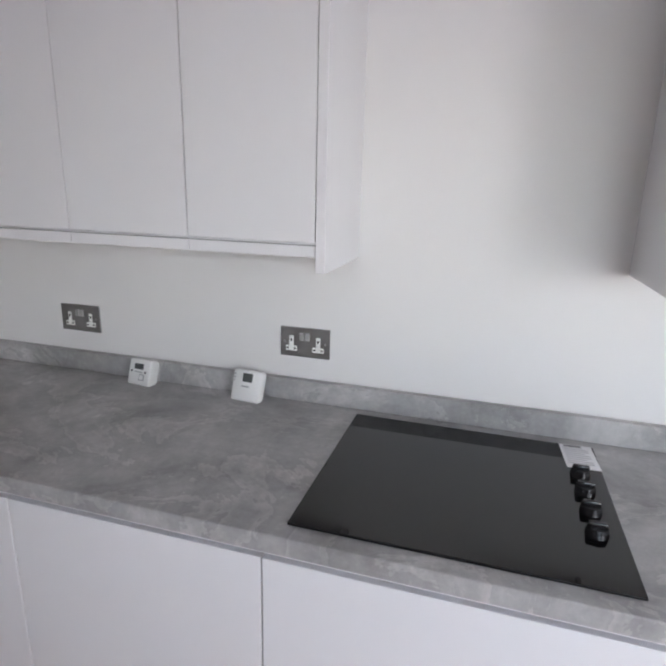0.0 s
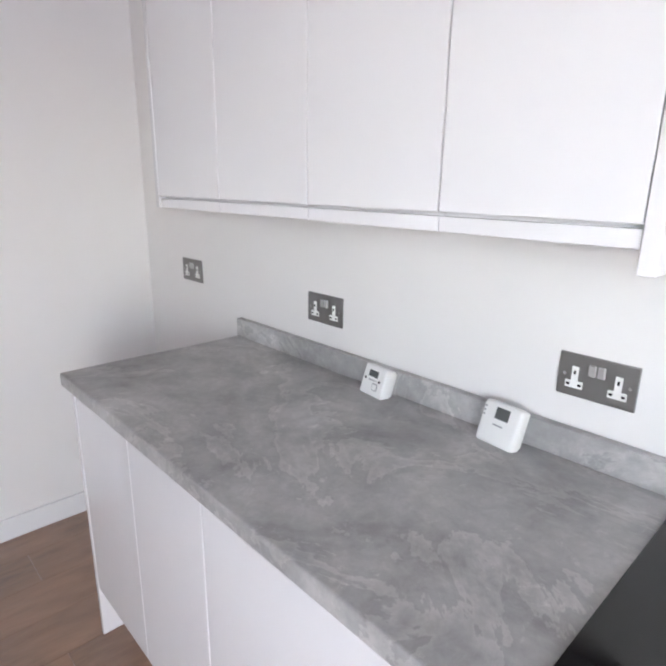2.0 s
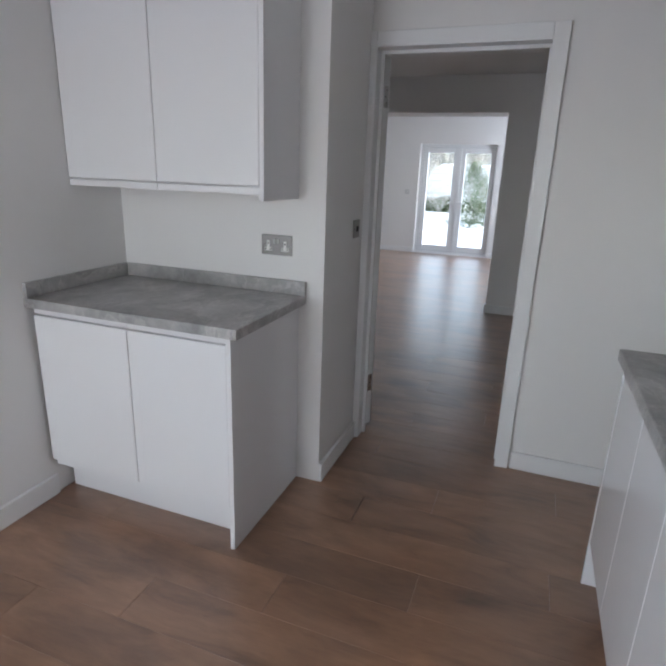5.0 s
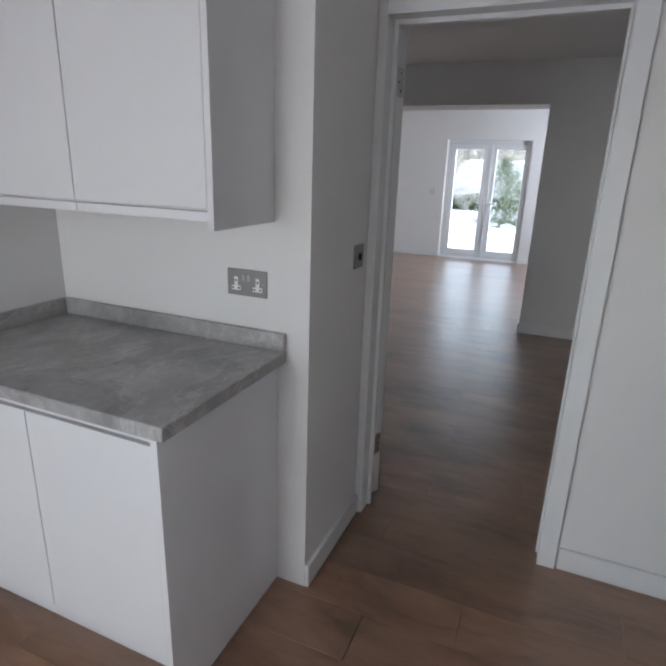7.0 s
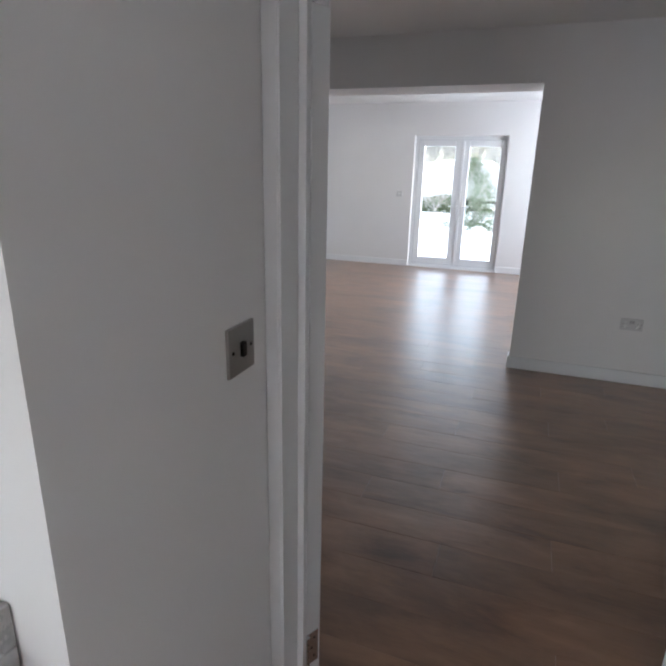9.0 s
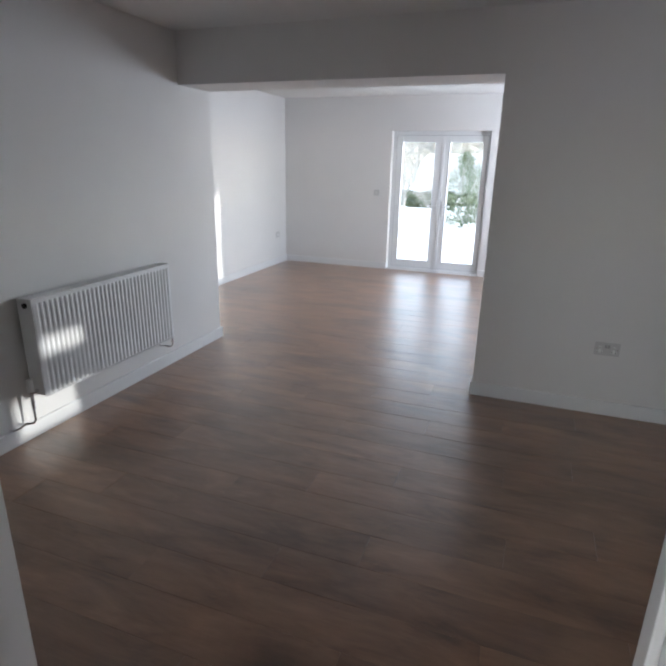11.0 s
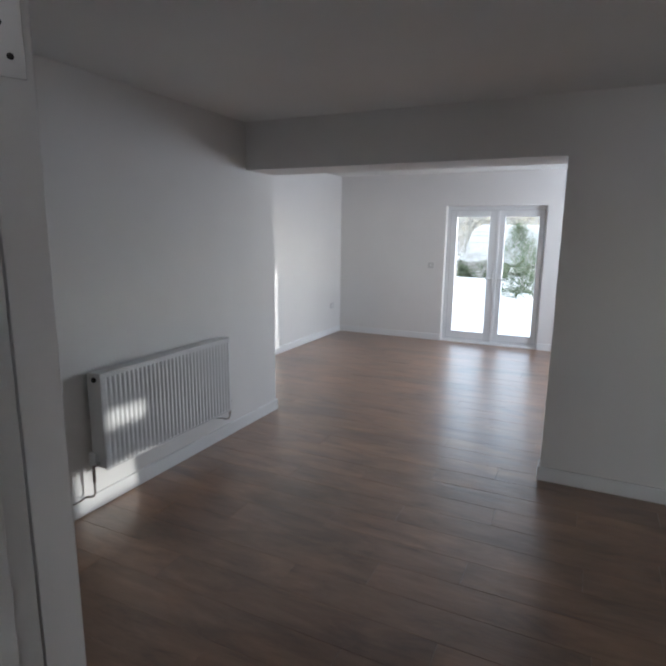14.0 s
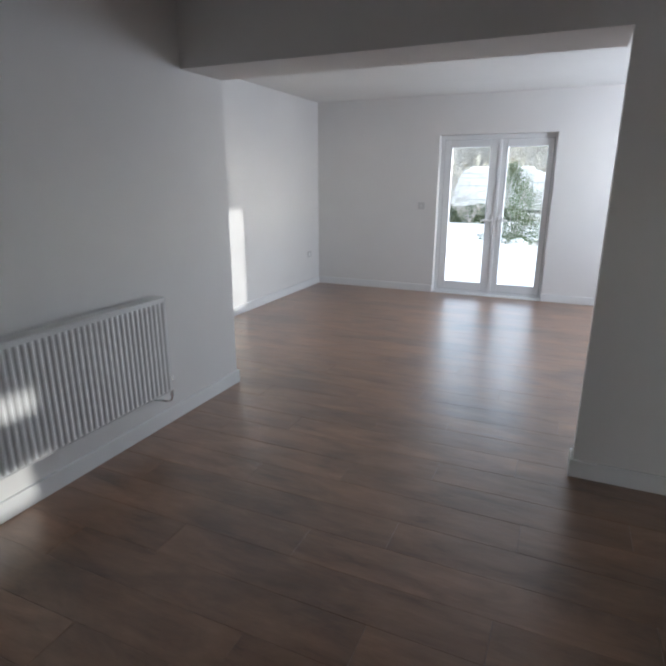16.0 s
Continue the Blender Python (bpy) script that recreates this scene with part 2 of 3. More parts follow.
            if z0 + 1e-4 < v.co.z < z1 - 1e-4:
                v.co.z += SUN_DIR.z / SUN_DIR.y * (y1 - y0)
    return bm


# ---- plan ----
YA = 1.205          # kitchen cooking wall
YS = -1.582         # kitchen south wall
XC = -1.784         # wall behind the small worktop
YR = -0.534         # return wall with the light switch
XD = -2.308         # door wall, kitchen face
XD2 = -2.402        # door wall, dining face
DY0, DY1, DTOP = -0.5005, 0.246, 1.98   # clear door opening
YRAD = -2.400       # radiator wall
XSP = -6.000        # end of the radiator wall
YL = -3.54          # lounge south wall
XW = -9.825         # lounge west wall
FY0, FY1, FTOP = -1.868, -0.505, 1.972
XN, YN = -5.600, -0.116              # pier between dining and lounge
YNORTH = 1.6        # lounge north wall
YDN = 3.3           # dining room north wall, unseen, set back to make room for the fill opening
XE = 2.2
HK, HD, HL = 2.40, 2.40, 2.43
BEAM = 2.05

setting("wall_kitchen_north", B(XD, XE, YA, YA + 0.1, 0, HK), WALL, "white emulsioned plaster kitchen wall", "wall")
setting("wall_kitchen_east", boxes([(XE, XE + 0.1, YS, -1.54, 0, HK), (XE, XE + 0.1, -0.62, YA, 0, HK), (XE, XE + 0.1, -1.54, -0.62, 0, 0.20), (XE, XE + 0.1, -1.54, -0.62, 1.96, HK)]), WALL, "white plaster kitchen wall with an assumed tall window", "wall")
# South opening is unseen and added, sized to balance light on the north wall.
setting("wall_kitchen_south", pierced(XC - 0.1, XE + 0.1, YS - 0.1, YS, 0, HK, [(0.5, 1.5, 1.2, 2.0)]), WALL, "white plaster kitchen wall with an added opening for sky light", "wall")
setting("wall_pantry_front", B(XC - 0.1, XC, YS, YR, 0, HK), WALL, "white plaster wall behind the small worktop", "wall")
setting("wall_return", B(XD, XC - 0.1, YR - 0.1, YR, 0, HK), WALL, "white plaster return wall beside the doorway", "wall")
setting("wall_doorway", boxes([(XD2, XD, YRAD - 0.1, DY0 - 0.025, 0, HK), (XD2, XD, DY1 + 0.025, YA + 0.1, 0, HK), (XD2, XD, DY0 - 0.025, DY1 + 0.025, DTOP + 0.025, HK)]), WALL, "white plaster wall with a doorway", "wall")
# Unseen wall; the opening is added to let fill light reach the pier.
setting("wall_dining_east", boxes([(XD2, XD, YA + 0.1, 2.3, 0, HK), (XD2, XD, 2.8, YDN, 0, HK), (XD2, XD, 2.3, 2.8, 0, 1.20), (XD2, XD, 2.3, 2.8, 1.90, HK)]), WALL, "white plaster dining room wall with an added opening for fill light", "wall")
setting("wall_dining_south", B(XSP, XD2, YRAD - 0.12, YRAD, 0, HD), WALL, "white plaster wall behind the radiator", "wall")
setting("wall_lounge_return", B(XSP, XSP + 0.12, YL, YRAD - 0.12, 0, HL), WALL, "white plaster return wall", "wall")
setting("wall_lounge_south", B(XW, XSP + 0.12, YL - 0.1, YL, 0, HL), WALL, "white plaster lounge wall", "wall")
setting("wall_lounge_west", boxes([(XW - 0.24, XW, YL - 0.1, FY0, 0, HL), (XW - 0.24, XW, FY1, YNORTH + 0.1, 0, HL), (XW - 0.24, XW, FY0, FY1, FTOP, HL)]), WALL, "white plaster lounge wall with a french door opening", "wall")
setting("wall_pier", B(XN - 0.10, XN, YN, YDN, 0, HD), WALL, "white plaster partition between dining room and lounge", "wall")
# north walls, unseen; openings added and placed to throw the sun patches indoors
WY0, WY1 = YNORTH, YNORTH + 0.1
setting("wall_dining_north", sun_pierced(XN, XD2, YDN, YDN + 0.30, 0, HD, [(-4.905, -4.79, 1.455, 1.675), (-5.43, -5.145, 1.585, 1.685), (-5.47, -5.05, 1.13, 1.365)]), WALL, "unseen plaster wall with slanted holes that throw the sun patches", "wall")
# Unseen window assumed from the sun strip on the south wall, sized to it.
setting("wall_lounge_north", pierced(XW, XN - 0.1, WY0, WY1, 0, HL, [(-8.96, -8.20, 1.07, 2.15)]), WALL, "white plaster lounge wall with an assumed window", "wall")
setting("ceiling_kitchen", B(XD2, XE + 0.1, YS - 0.1, YA + 0.1, HK, HK + 0.1), CEIL, "plain white ceiling", "ceiling")
setting("ceiling_dining", B(XSP, XD2, YRAD - 0.12, YDN + 0.3, HD, HD + 0.1), CEIL, "plain white ceiling", "ceiling")
setting("ceiling_lounge", B(XW - 0.24, XSP, YL - 0.1, YNORTH + 0.1, HL, HL + 0.1), CEIL, "plain white ceiling", "ceiling")
setting("beam", B(XSP, XN, YRAD, YN, BEAM, HD), WALL, "white plastered beam over the opening", "beam")
floor = setting("floor", boxes([(XW - 0.24, XSP + 0.12, YL - 0.1, YNORTH + 0.1, -0.1, -0.006), (XSP + 0.12, XN - 0.1, YRAD - 0.12, YNORTH + 0.1, -0.1, -0.006), (XN - 0.1, XD, YRAD - 0.12, YDN + 0.3, -0.1, -0.006), (XD, XE + 0.1, YS - 0.1, YA + 0.1, -0.1, -0.006)]), DARK, "brown wood plank floor", "floor")

# ---- skirting, door lining, architraves ----


def skirting(name, x0, x1, y0, y1):
    bm = bmesh.new()
    bx(bm, x0, x1, y0, y1, 0, 0.095, 0.004, 2)
    setting(name, bm, GLOSSWOOD, "white painted timber skirting board", "baseboard", True)


SK = 0.016
skirting("baseboard_return", XD + 0.024, XC, YR, YR + SK)
skirting("baseboard_kitchen_south", -1.235, XE, YS, YS + SK)
skirting("baseboard_door_wall", XD, XD + SK, DY1 + 0.072, YA)
skirting("baseboard_kitchen_north", XD + SK, -1.58, YA - SK, YA)
skirting("baseboard_radiator_wall", XSP - SK, XD2 - 0.02, YRAD, YRAD + SK)
skirting("baseboard_lounge_return", XSP - SK, XSP, YL + SK, YRAD)
skirting("baseboard_lounge_south", XW + SK, XSP - SK, YL, YL + SK)
skirting("baseboard_lounge_west", XW, XW + SK, YL, FY0)
skirting("baseboard_lounge_west_b", XW, XW + SK, FY1, YNORTH)
skirting("baseboard_pier", XN, XN + SK, YN - SK, YDN)
skirting("baseboard_pier_jamb", XN - 0.10, XN, YN - SK, YN)
skirting("baseboard_pier_back", XN - 0.10 - SK, XN - 0.10, YN - SK, YNORTH)
skirting("baseboard_dining_east", XD2 - SK, XD2, DY1 + 0.072, YDN)

door = thing("door_frame", "white painted timber door frame with its door standing open", "door frame")
door["kind"] = "structure"
LX0, LX1 = XD2 - 0.0155, XD + 0.0225
part("lining", boxes([(LX0, LX1, DY0 - 0.024, DY0, 0, DTOP + 0.024), (XD2 + 0.015, LX1, DY1, DY1 + 0.024, 0, DTOP + 0.024), (LX0, LX1, DY0, DY1, DTOP, DTOP + 0.024)]), GLOSSWOOD, door)
bm = bmesh.new()
for r in ((XD2 + 0.020, XD2 + 0.042, DY0, DY0 + 0.016, 0, DTOP), (XD2 + 0.020, XD2 + 0.042, DY1 - 0.008, DY1, 0, DTOP), (XD2 + 0.020, XD2 + 0.042, DY0 + 0.016, DY1 - 0.008, DTOP - 0.016, DTOP)):
    bx(bm, *r, bevel=0.002)
part("door_stop", bm, GLOSSWOOD, door)


def architrave(x_face, out, ylow, name, thick):
    """A flat casing with eased edges round the opening."""
    bm = bmesh.new()
    x0, x1 = sorted((x_face, x_face + out * thick))
    a, c = DY0 - ylow, DY1 + 0.066
    i0, i1 = DY0 - 0.003, DY1 + (0.0005 if out > 0 else 0.0245)
    bx(bm, x0, x1, a, i0, 0, DTOP + 0.066, 0.004)
    bx(bm, x0, x1, i1, c, 0, DTOP + 0.066, 0.004)
    bx(bm, x0, x1, i0 + 0.001, i1 - 0.001, DTOP + 0.006, DTOP + 0.066, 0.004)
    part(name, bm, GLOSSWOOD, door)


architrave(XD + 0.0005, 1, 0.0330, "architrave", 0.024)
architrave(XD2 - 0.0005, -1, 0.066, "architrave", 0.014)

leaf = thing("door", "white painted flush timber door standing wide open", "door", (XD2 - 0.0185, DY0, 0), -28)
slab = part("leaf", B(-0.044, 0, -0.735, 0, 0.020, DTOP - 0.006, bevel=0.002), GLOSSWOOD, leaf)


def hinge(z):
    """A butt hinge: one plate on the edge of the door, one on the lining, five knuckles."""
    bm = bmesh.new()
    bx(bm, -0.036, 0.002, -0.0004, 0.0025, z, z + 0.1, 0.0006)
    for i in range(5):
        cyl(bm, (0.003, 0.0065, z + 0.001 + i * 0.02), (0.003, 0.0065, z + 0.019 + i * 0.02), 0.006)
    h = part("hinge", bm, CHROME, leaf, "bright steel butt hinge")
    p = part("hinge_plate", B(LX0 + 0.001, LX0 + 0.035, DY0 - 0.0004, DY0 + 0.0025, z, z + 0.1, bevel=0.0006), CHROME, door, "bright steel hinge plate")
    for i, zs in enumerate((0.02, 0.05, 0.08)):
        xs = 0.004 if i == 1 else -0.004
        part("screw", cyl(bmesh.new(), (-0.019 + xs, 0.0025, z + zs), (-0.019 + xs, 0.0033, z + zs), 0.0035, 0.003, 8), BLACKP, h)
        part("screw", cyl(bmesh.new(), (LX0 + 0.018 + xs, DY0 + 0.0025, z + zs), (LX0 + 0.018 + xs, DY0 + 0.0033, z + zs), 0.0035, 0.003, 8), BLACKP, p)


for hz in (0.23, 1.741):
    hinge(hz)
for sx, x0 in ((-1, -0.044), (1, 0.0)):
    bm = bmesh.new()
    cyl(bm, (x0, -0.675, 1.0), (x0 + sx * 0.008, -0.675, 1.0), 0.026, 0.025, 24)
    cyl(bm, (x0 + sx * 0.006, -0.675, 1.0), (x0 + sx * 0.052, -0.675, 1.0), 0.009, None, 16)
    cyl(bm, (x0 + sx * 0.050, -0.684, 1.0), (x0 + sx * 0.050, -0.560, 1.0), 0.0095, 0.0085, 16)
    part("door_handle", bm, SWSTEEL, leaf, "satin steel lever handle on a round rose")
part("latch_plate", B(-0.034, -0.010, -0.7362, -0.7345, 0.90, 1.06, bevel=0.0006), CHROME, leaf, "steel latch plate")

# ---- french doors ----
FX0, FX1 = XW - 0.165, XW - 0.095
fd = thing("french_doors", "white uPVC glazed french doors, closed, onto a snowy garden", "french doors", (FX1, (FY0 + FY1) / 2, 0))
fd["kind"] = "structure"
ox, oy = FX1, (FY0 + FY1) / 2


def L(x0, x1, y0, y1, z0, z1):
    return (x0 - ox, x1 - ox, y0 - oy, y1 - oy, z0, z1)


FYM = -1.140
bm = bmesh.new()
for r in ((FX0, FX1, FY0, FY0 + 0.055, 0.0, FTOP), (FX0, FX1, FY1 - 0.035, FY1, 0.0, FTOP), (FX0, FX1, FY0 + 0.055, FY1 - 0.035, FTOP - 0.055, FTOP), (FX0, FX1, FY0 + 0.055, FY1 - 0.035, 0.0, 0.05)):
    bx(bm, *L(*r), bevel=0.004)
part("outer_frame", bm, UPVC, fd)
# Grey seal strips paint in the shaded seam between outer frame and leaves.
bm = bmesh.new()
for r in ((FX1 - 0.006, FX1 + 0.0015, FY0 + 0.0545, FY0 + 0.0585, 0.05, FTOP - 0.055), (FX1 - 0.006, FX1 + 0.0015, FY1 - 0.0385, FY1 - 0.0345, 0.05, FTOP - 0.055), (FX1 - 0.006, FX1 + 0.0015, FY0 + 0.055, FY1 - 0.035, FTOP - 0.0585, FTOP - 0.0545), (FX1 - 0.006, FX1 + 0.0015, FY0 + 0.055, FY1 - 0.035, 0.0495, 0.0535)):
    bx(bm, *L(*r))
part("seam_strip", bm, SEAM, fd, "grey seal strip standing for the shaded seam", False)
for s, (y0, y1) in ((-1, (FY0 + 0.058, FYM - 0.002)), (1, (FYM + 0.002, FY1 - 0.038))):
    lf = part("door_leaf", bmesh.new(), UPVC, fd)
    bm = bmesh.new()
    z0, z1, w = 0.053, FTOP - 0.058, 0.088
    wr = 0.120 if s < 0 else 0.062
    xa, xb = FX0 + 0.012, FX1 + 0.012
    for r in ((xa, xb, y0, y0 + w, z0, z1), (xa, xb, y1 - wr, y1, z0, z1), (xa, xb, y0 + w, y1 - wr, z1 - w, z1), (xa, xb, y0 + w, y1 - wr, z0, z0 + w + 0.012)):
        bx(bm, *L(*r), bevel=0.006)
    for r in ((xb - 0.004, xb + 0.004, y0 + w - 0.016, y0 + w - 0.004, z0 + w, z1 - w), (xb - 0.004, xb + 0.004, y1 - wr + 0.004, y1 - wr + 0.016, z0 + w, z1 - w)):
        bx(bm, *L(*r), bevel=0.002)
    if s < 0:
        bx(bm, *L(xb - 0.004, xb + 0.010, y1 - 0.024, y1 + 0.020, z0, z1), bevel=0.004)
    for r in ((xb - 0.004, xb + 0.005, y0 + w - 0.016, y1 - wr + 0.016, z1 - w + 0.004, z1 - w + 0.016), (xb - 0.004, xb + 0.005, y0 + w - 0.016, y1 - wr + 0.016, z0 + w - 0.004, z0 + w + 0.008)):
        bx(bm, *L(*r), bevel=0.002)
    lf.data = mesh("door_leaf", bm, UPVC, True)
    pane = part("pane", B(*L(xa + 0.028, xa + 0.040, y0 + w - 0.005, y1 - wr + 0.005, z0 + w, z1 - w + 0.005)), PANE, lf, "clear double glazed pane", False)
    pane.visible_shadow = False
    yh = (y1 - 0.040) if s < 0 else (y0 + 0.040)
    hm = bmesh.new()
    bx(hm, *L(xb, xb + 0.012, yh - 0.015, yh + 0.015, 0.82, 1.04), bevel=0.005)
    cyl(hm, (xb + 0.01 - ox, yh - oy, 0.955), (xb + 0.05 - ox, yh - oy, 0.955), 0.008)
    bx(hm, *L(xb + 0.038, xb + 0.054, min(yh - 0.008, yh + s * 0.11), max(yh + 0.008, yh + s * 0.11), 0.945, 0.968), bevel=0.006)
    cyl(hm, (xb + 0.01 - ox, yh - oy, 0.87), (xb + 0.018 - ox, yh - oy, 0.87), 0.009)
    part("handle", hm, SATIN, lf, "satin chrome lever handle on a long plate")
bm = bmesh.new()
bx(bm, *L(FX0 - 0.05, XW + 0.0, FY0, FY1, -0.004, 0.012), bevel=0.003)
part("threshold", bm, UPVC, fd)

# ---- kitchen: worktops ----
ZW = 0.91
wt = thing("worktop", "grey stone-effect laminate worktop on white base units", "worktop", (-1.579, 0.59, 0.87))


def loc(o, x0, x1, y0, y1, z0, z1):
    a = o.matrix_world.translation
    return (x0 - a.x, x1 - a.x, y0 - a.y, y1 - a.y, z0 - a.z, z1 - a.z)


part("top", B(*loc(wt, -1.579, XE - 0.002, 0.592, YA - 0.001, 0.871, ZW), bevel=0.004), STONE, wt)
part("upstand", B(*loc(wt, -1.579, XE - 0.002, YA - 0.024, YA - 0.001, ZW + 0.0005, 0.974), bevel=0.002), STONE, wt)
wt2 = thing("worktop", "grey stone-effect laminate worktop with upstand on a white base unit", "worktop", (XC, -1.55, 0.87))
part("top", B(*loc(wt2, XC + 0.001, -1.190, YS + 0.001, -0.612, 0.871, ZW), bevel=0.004), STONE, wt2)
part("upstand", B(*loc(wt2, XC + 0.001, XC + 0.02, YS + 0.02, -0.613, ZW + 0.0005, 0.97), bevel=0.002), STONE, wt2)
part("upstand", B(*loc(wt2, XC + 0.001, -1.194, YS + 0.001, YS + 0.019, ZW + 0.0005, 0.97), bevel=0.002), STONE, wt2)


# ---- kitchen: cabinet units ----
def run(o, along, a0, a1, back, front, z0, z1):
    """Box limits for a unit that runs along x (facing -y) or along y (facing +x)."""
    if along == "x":
        return loc(o, a0, a1, min(back, front), max(back, front), z0, z1)
    return loc(o, min(back, front), max(back, front), a0, a1, z0, z1)


def wall_unit(along, a0, a1, back, front, doors, zl, top, group):
    s = -1 if along == "x" else 1
    u = thing("wall_unit", "white gloss handleless kitchen wall cabinet", "cabinet", ((a0, back, zl) if along == "x" else (back, a0, zl)), 0, group)
    part("body", B(*run(u, along, a0 + 0.0005, a1 - 0.0005, back, front - s * 0.022, zl, top), bevel=0.001), UNIT, u)
    edges = [a0] + doors + [a1]
    for p, q in zip(edges, edges[1:]):
        bm = bmesh.new()
        bx(bm, *run(u, along, p + 0.0017, q - 0.0017, front - s * 0.0195, front, zl + 0.029, top), bevel=0.0015)
        part("door", bm, UNIT, u)
        part("bottom_rail", B(*run(u, along, p + 0.001, q - 0.001, front - s * 0.021, front - s * 0.004, zl - 0.002, zl + 0.0225), bevel=0.001), UNIT, u)
    return u


def end_panel(along, a0, a1, back, front, z0, z1, label="white gloss cabinet end panel", name="end_panel"):
    u = thing(name, label, "panel", ((a0, back, z0) if along == "x" else (back, a0, z0)))
    part("panel", B(*run(u, along, a0, a1, back, front, z0, z1), bevel=0.0015), UNIT, u)


G1 = "wall cabinets over the long worktop"
FA = 0.910
wall_unit("x", -1.548, -0.881, YA, FA, [-1.218], 1.362, 2.10, G1)
wall_unit("x", -0.881, -0.556, YA, FA, [], 1.362, 2.10, G1)
wall_unit("x", -0.556, -0.252, YA, FA, [], 1.362, 2.10, G1)
end_panel("x", -1.568, -1.5485, YA, FA, 1.358, 2.10)
end_panel("x", -0.2515, -0.230, YA, FA - 0.002, 1.328, 2.10)
end_panel("x", 0.410, 0.4215, YA, FA - 0.002, 1.328, 2.10)
wall_unit("x", 0.422, 1.02, YA, FA, [0.72], 1.362, 2.10, G1)
wall_unit("x", 1.02, 1.62, YA, FA, [1.32], 1.362, 2.10, G1)
G2 = "wall cabinets over the small worktop"
FC = XC + 0.306
wall_unit("y", YS + 0.004, -0.676, XC, FC, [-1.129], 1.342, 2.10, G2)
end_panel("y", -0.6755, -0.656, XC, FC + 0.002, 1.318, 2.10)


def base_unit(along, a0, a1, back, front, doors, group):
    s = -1 if along == "x" else 1
    u = thing("base_unit", "white gloss handleless kitchen base cabinet under the worktop", "cabinet", ((a0, back, 0) if along == "x" else (back, a0, 0)), 0, group)
    part("body", B(*run(u, along, a0 + 0.0005, a1 - 0.0005, back, front - s * 0.022, 0.15, 0.870)), UNIT, u)
    part("plinth", B(*run(u, along, a0 + 0.0005, a1 - 0.0005, front - s * 0.115, front - s * 0.099, 0.001, 0.150), bevel=0.001), UNIT, u)
    edges = [a0] + doors + [a1]
    for p, q in zip(edges, edges[1:]):
        part("door", B(*run(u, along, p + 0.0017, q - 0.0017, front - s * 0.0195, front, 0.185, 0.838), bevel=0.0015), UNIT, u)
        part("top_rail", B(*run(u, along, p + 0.001, q - 0.001, front - s * 0.021, front - s * 0.004, 0.846, 0.868), bevel=0.001), UNIT, u)
    return u


G3 = "base cabinets under the long worktop"
FB = 0.617
base_unit("x", -1.552, -0.850, YA, FB, [-1.195], G3)
base_unit("x", -0.850, -0.250, YA, FB, [], G3)
base_unit("x", -0.250, 0.450, YA, FB, [], G3)
base_unit("x", 0.450, 1.250, YA, FB, [0.85], G3)
base_unit("x", 1.250, XE - 0.01, YA, FB, [1.70], G3)
end_panel("x", -1.570, -1.5525, YA, FB - 0.002, 0.001, 0.870, "white gloss end panel beside the worktop end")
G4 = "base cabinet under the small worktop"
FB2 = -1.212
base_unit("y", YS + 0.02, -0.668, XC, FB2, [-1.098], G4)
end_panel("y", -0.6675, -0.648, XC, FB2 + 0.003, 0.001, 0.870, "white gloss end panel of the base cabinet")

# ---- hob ----
hob = thing("hob", "black glass ceramic hob with control knobs", "hob", (0.09, 0.885, ZW))
part("glass", B(-0.294, 0.294, -0.256, 0.256, 0.0, 0.006, bevel=0.0022), GLASSB, hob)
for ky in (0.107, 0.036, -0.036, -0.107):
    bm = bmesh.new()
    cyl(bm, (0.245, ky, 0.006), (0.245, ky, 0.022), 0.021, 0.018, 22)
    bx(bm, 0.228, 0.262, ky - 0.005, ky + 0.005, 0.020, 0.030, 0.003)
    part("knob", bm, BLACKP, hob)
lab = thing("paper_label", "white printed paper label stuck on the hob", "label", (0.345, 1.08, ZW + 0.0064), 3)
part("sheet", B(-0.036, 0.036, -0.058, 0.058, 0, 0.0006), PAPER, lab, "", False)
for i in range(9):
    w = 0.028 if i % 3 else 0.022
    part("printed_line", B(-0.030, -0.030 + 2 * w, 0.043 - i * 0.010, 0.0455 - i * 0.010, 0.0007, 0.0010), PRINT, lab, "", False)
part("printed_line", B(-0.026, 0.012, 0.049, 0.054, 0.0007, 0.0010), BLACKP, lab, "", False)


# ---- sockets and switches ----
def double_socket(at, rz, plate=STEEL, label="brushed steel double socket with white inserts"):
    """Twin socket outlet; local +x right, -y out of the wall."""
    s = thing("double_socket", label, "socket", at, rz, "sockets")
    part("plate", B(-0.073, 0.073, -0.006, 0.0005, -0.043, 0.043, bevel=0.0018), plate, s)
    for sx in (-1, 1):
        bm = bmesh.new()
        c = sx * 0.040
        bx(bm, c - 0.0065, c + 0.0065, -0.0072, -0.004, -0.012, 0.018, 0.001)
        bx(bm, c - 0.017, c + 0.017, -0.0074, -0.004, -0.026, -0.011, 0.001)
        ins = part("insert", bm, PLASTIC, s, "white plastic outlet insert")
        # Black pads on the face stand for the shade inside the pin holes.
        for dx, dz, w, h in ((0, 0.006, 0.004, 0.008), (-0.011, -0.0185, 0.0065, 0.0045), (0.011, -0.0185, 0.0065, 0.0045)):
            part("slot_patch", B(c + dx - w / 2, c + dx + w / 2, -0.0079, -0.0072, dz - h / 2, dz + h / 2), BLACKP, ins, "", False)
        part("rocker", B(sx * 0.0085 - 0.0065, sx * 0.0085 + 0.0065, -0.0105, -0.004, 0.006, 0.028, bevel=0.0018), ROCKER, s, "grey rocker switch")
        part("screw", cyl(bmesh.new(), (sx * 0.060, -0.0062, 0.0), (sx * 0.060, -0.0052, 0.0), 0.003, None, 8), CHROME, s)
    return s


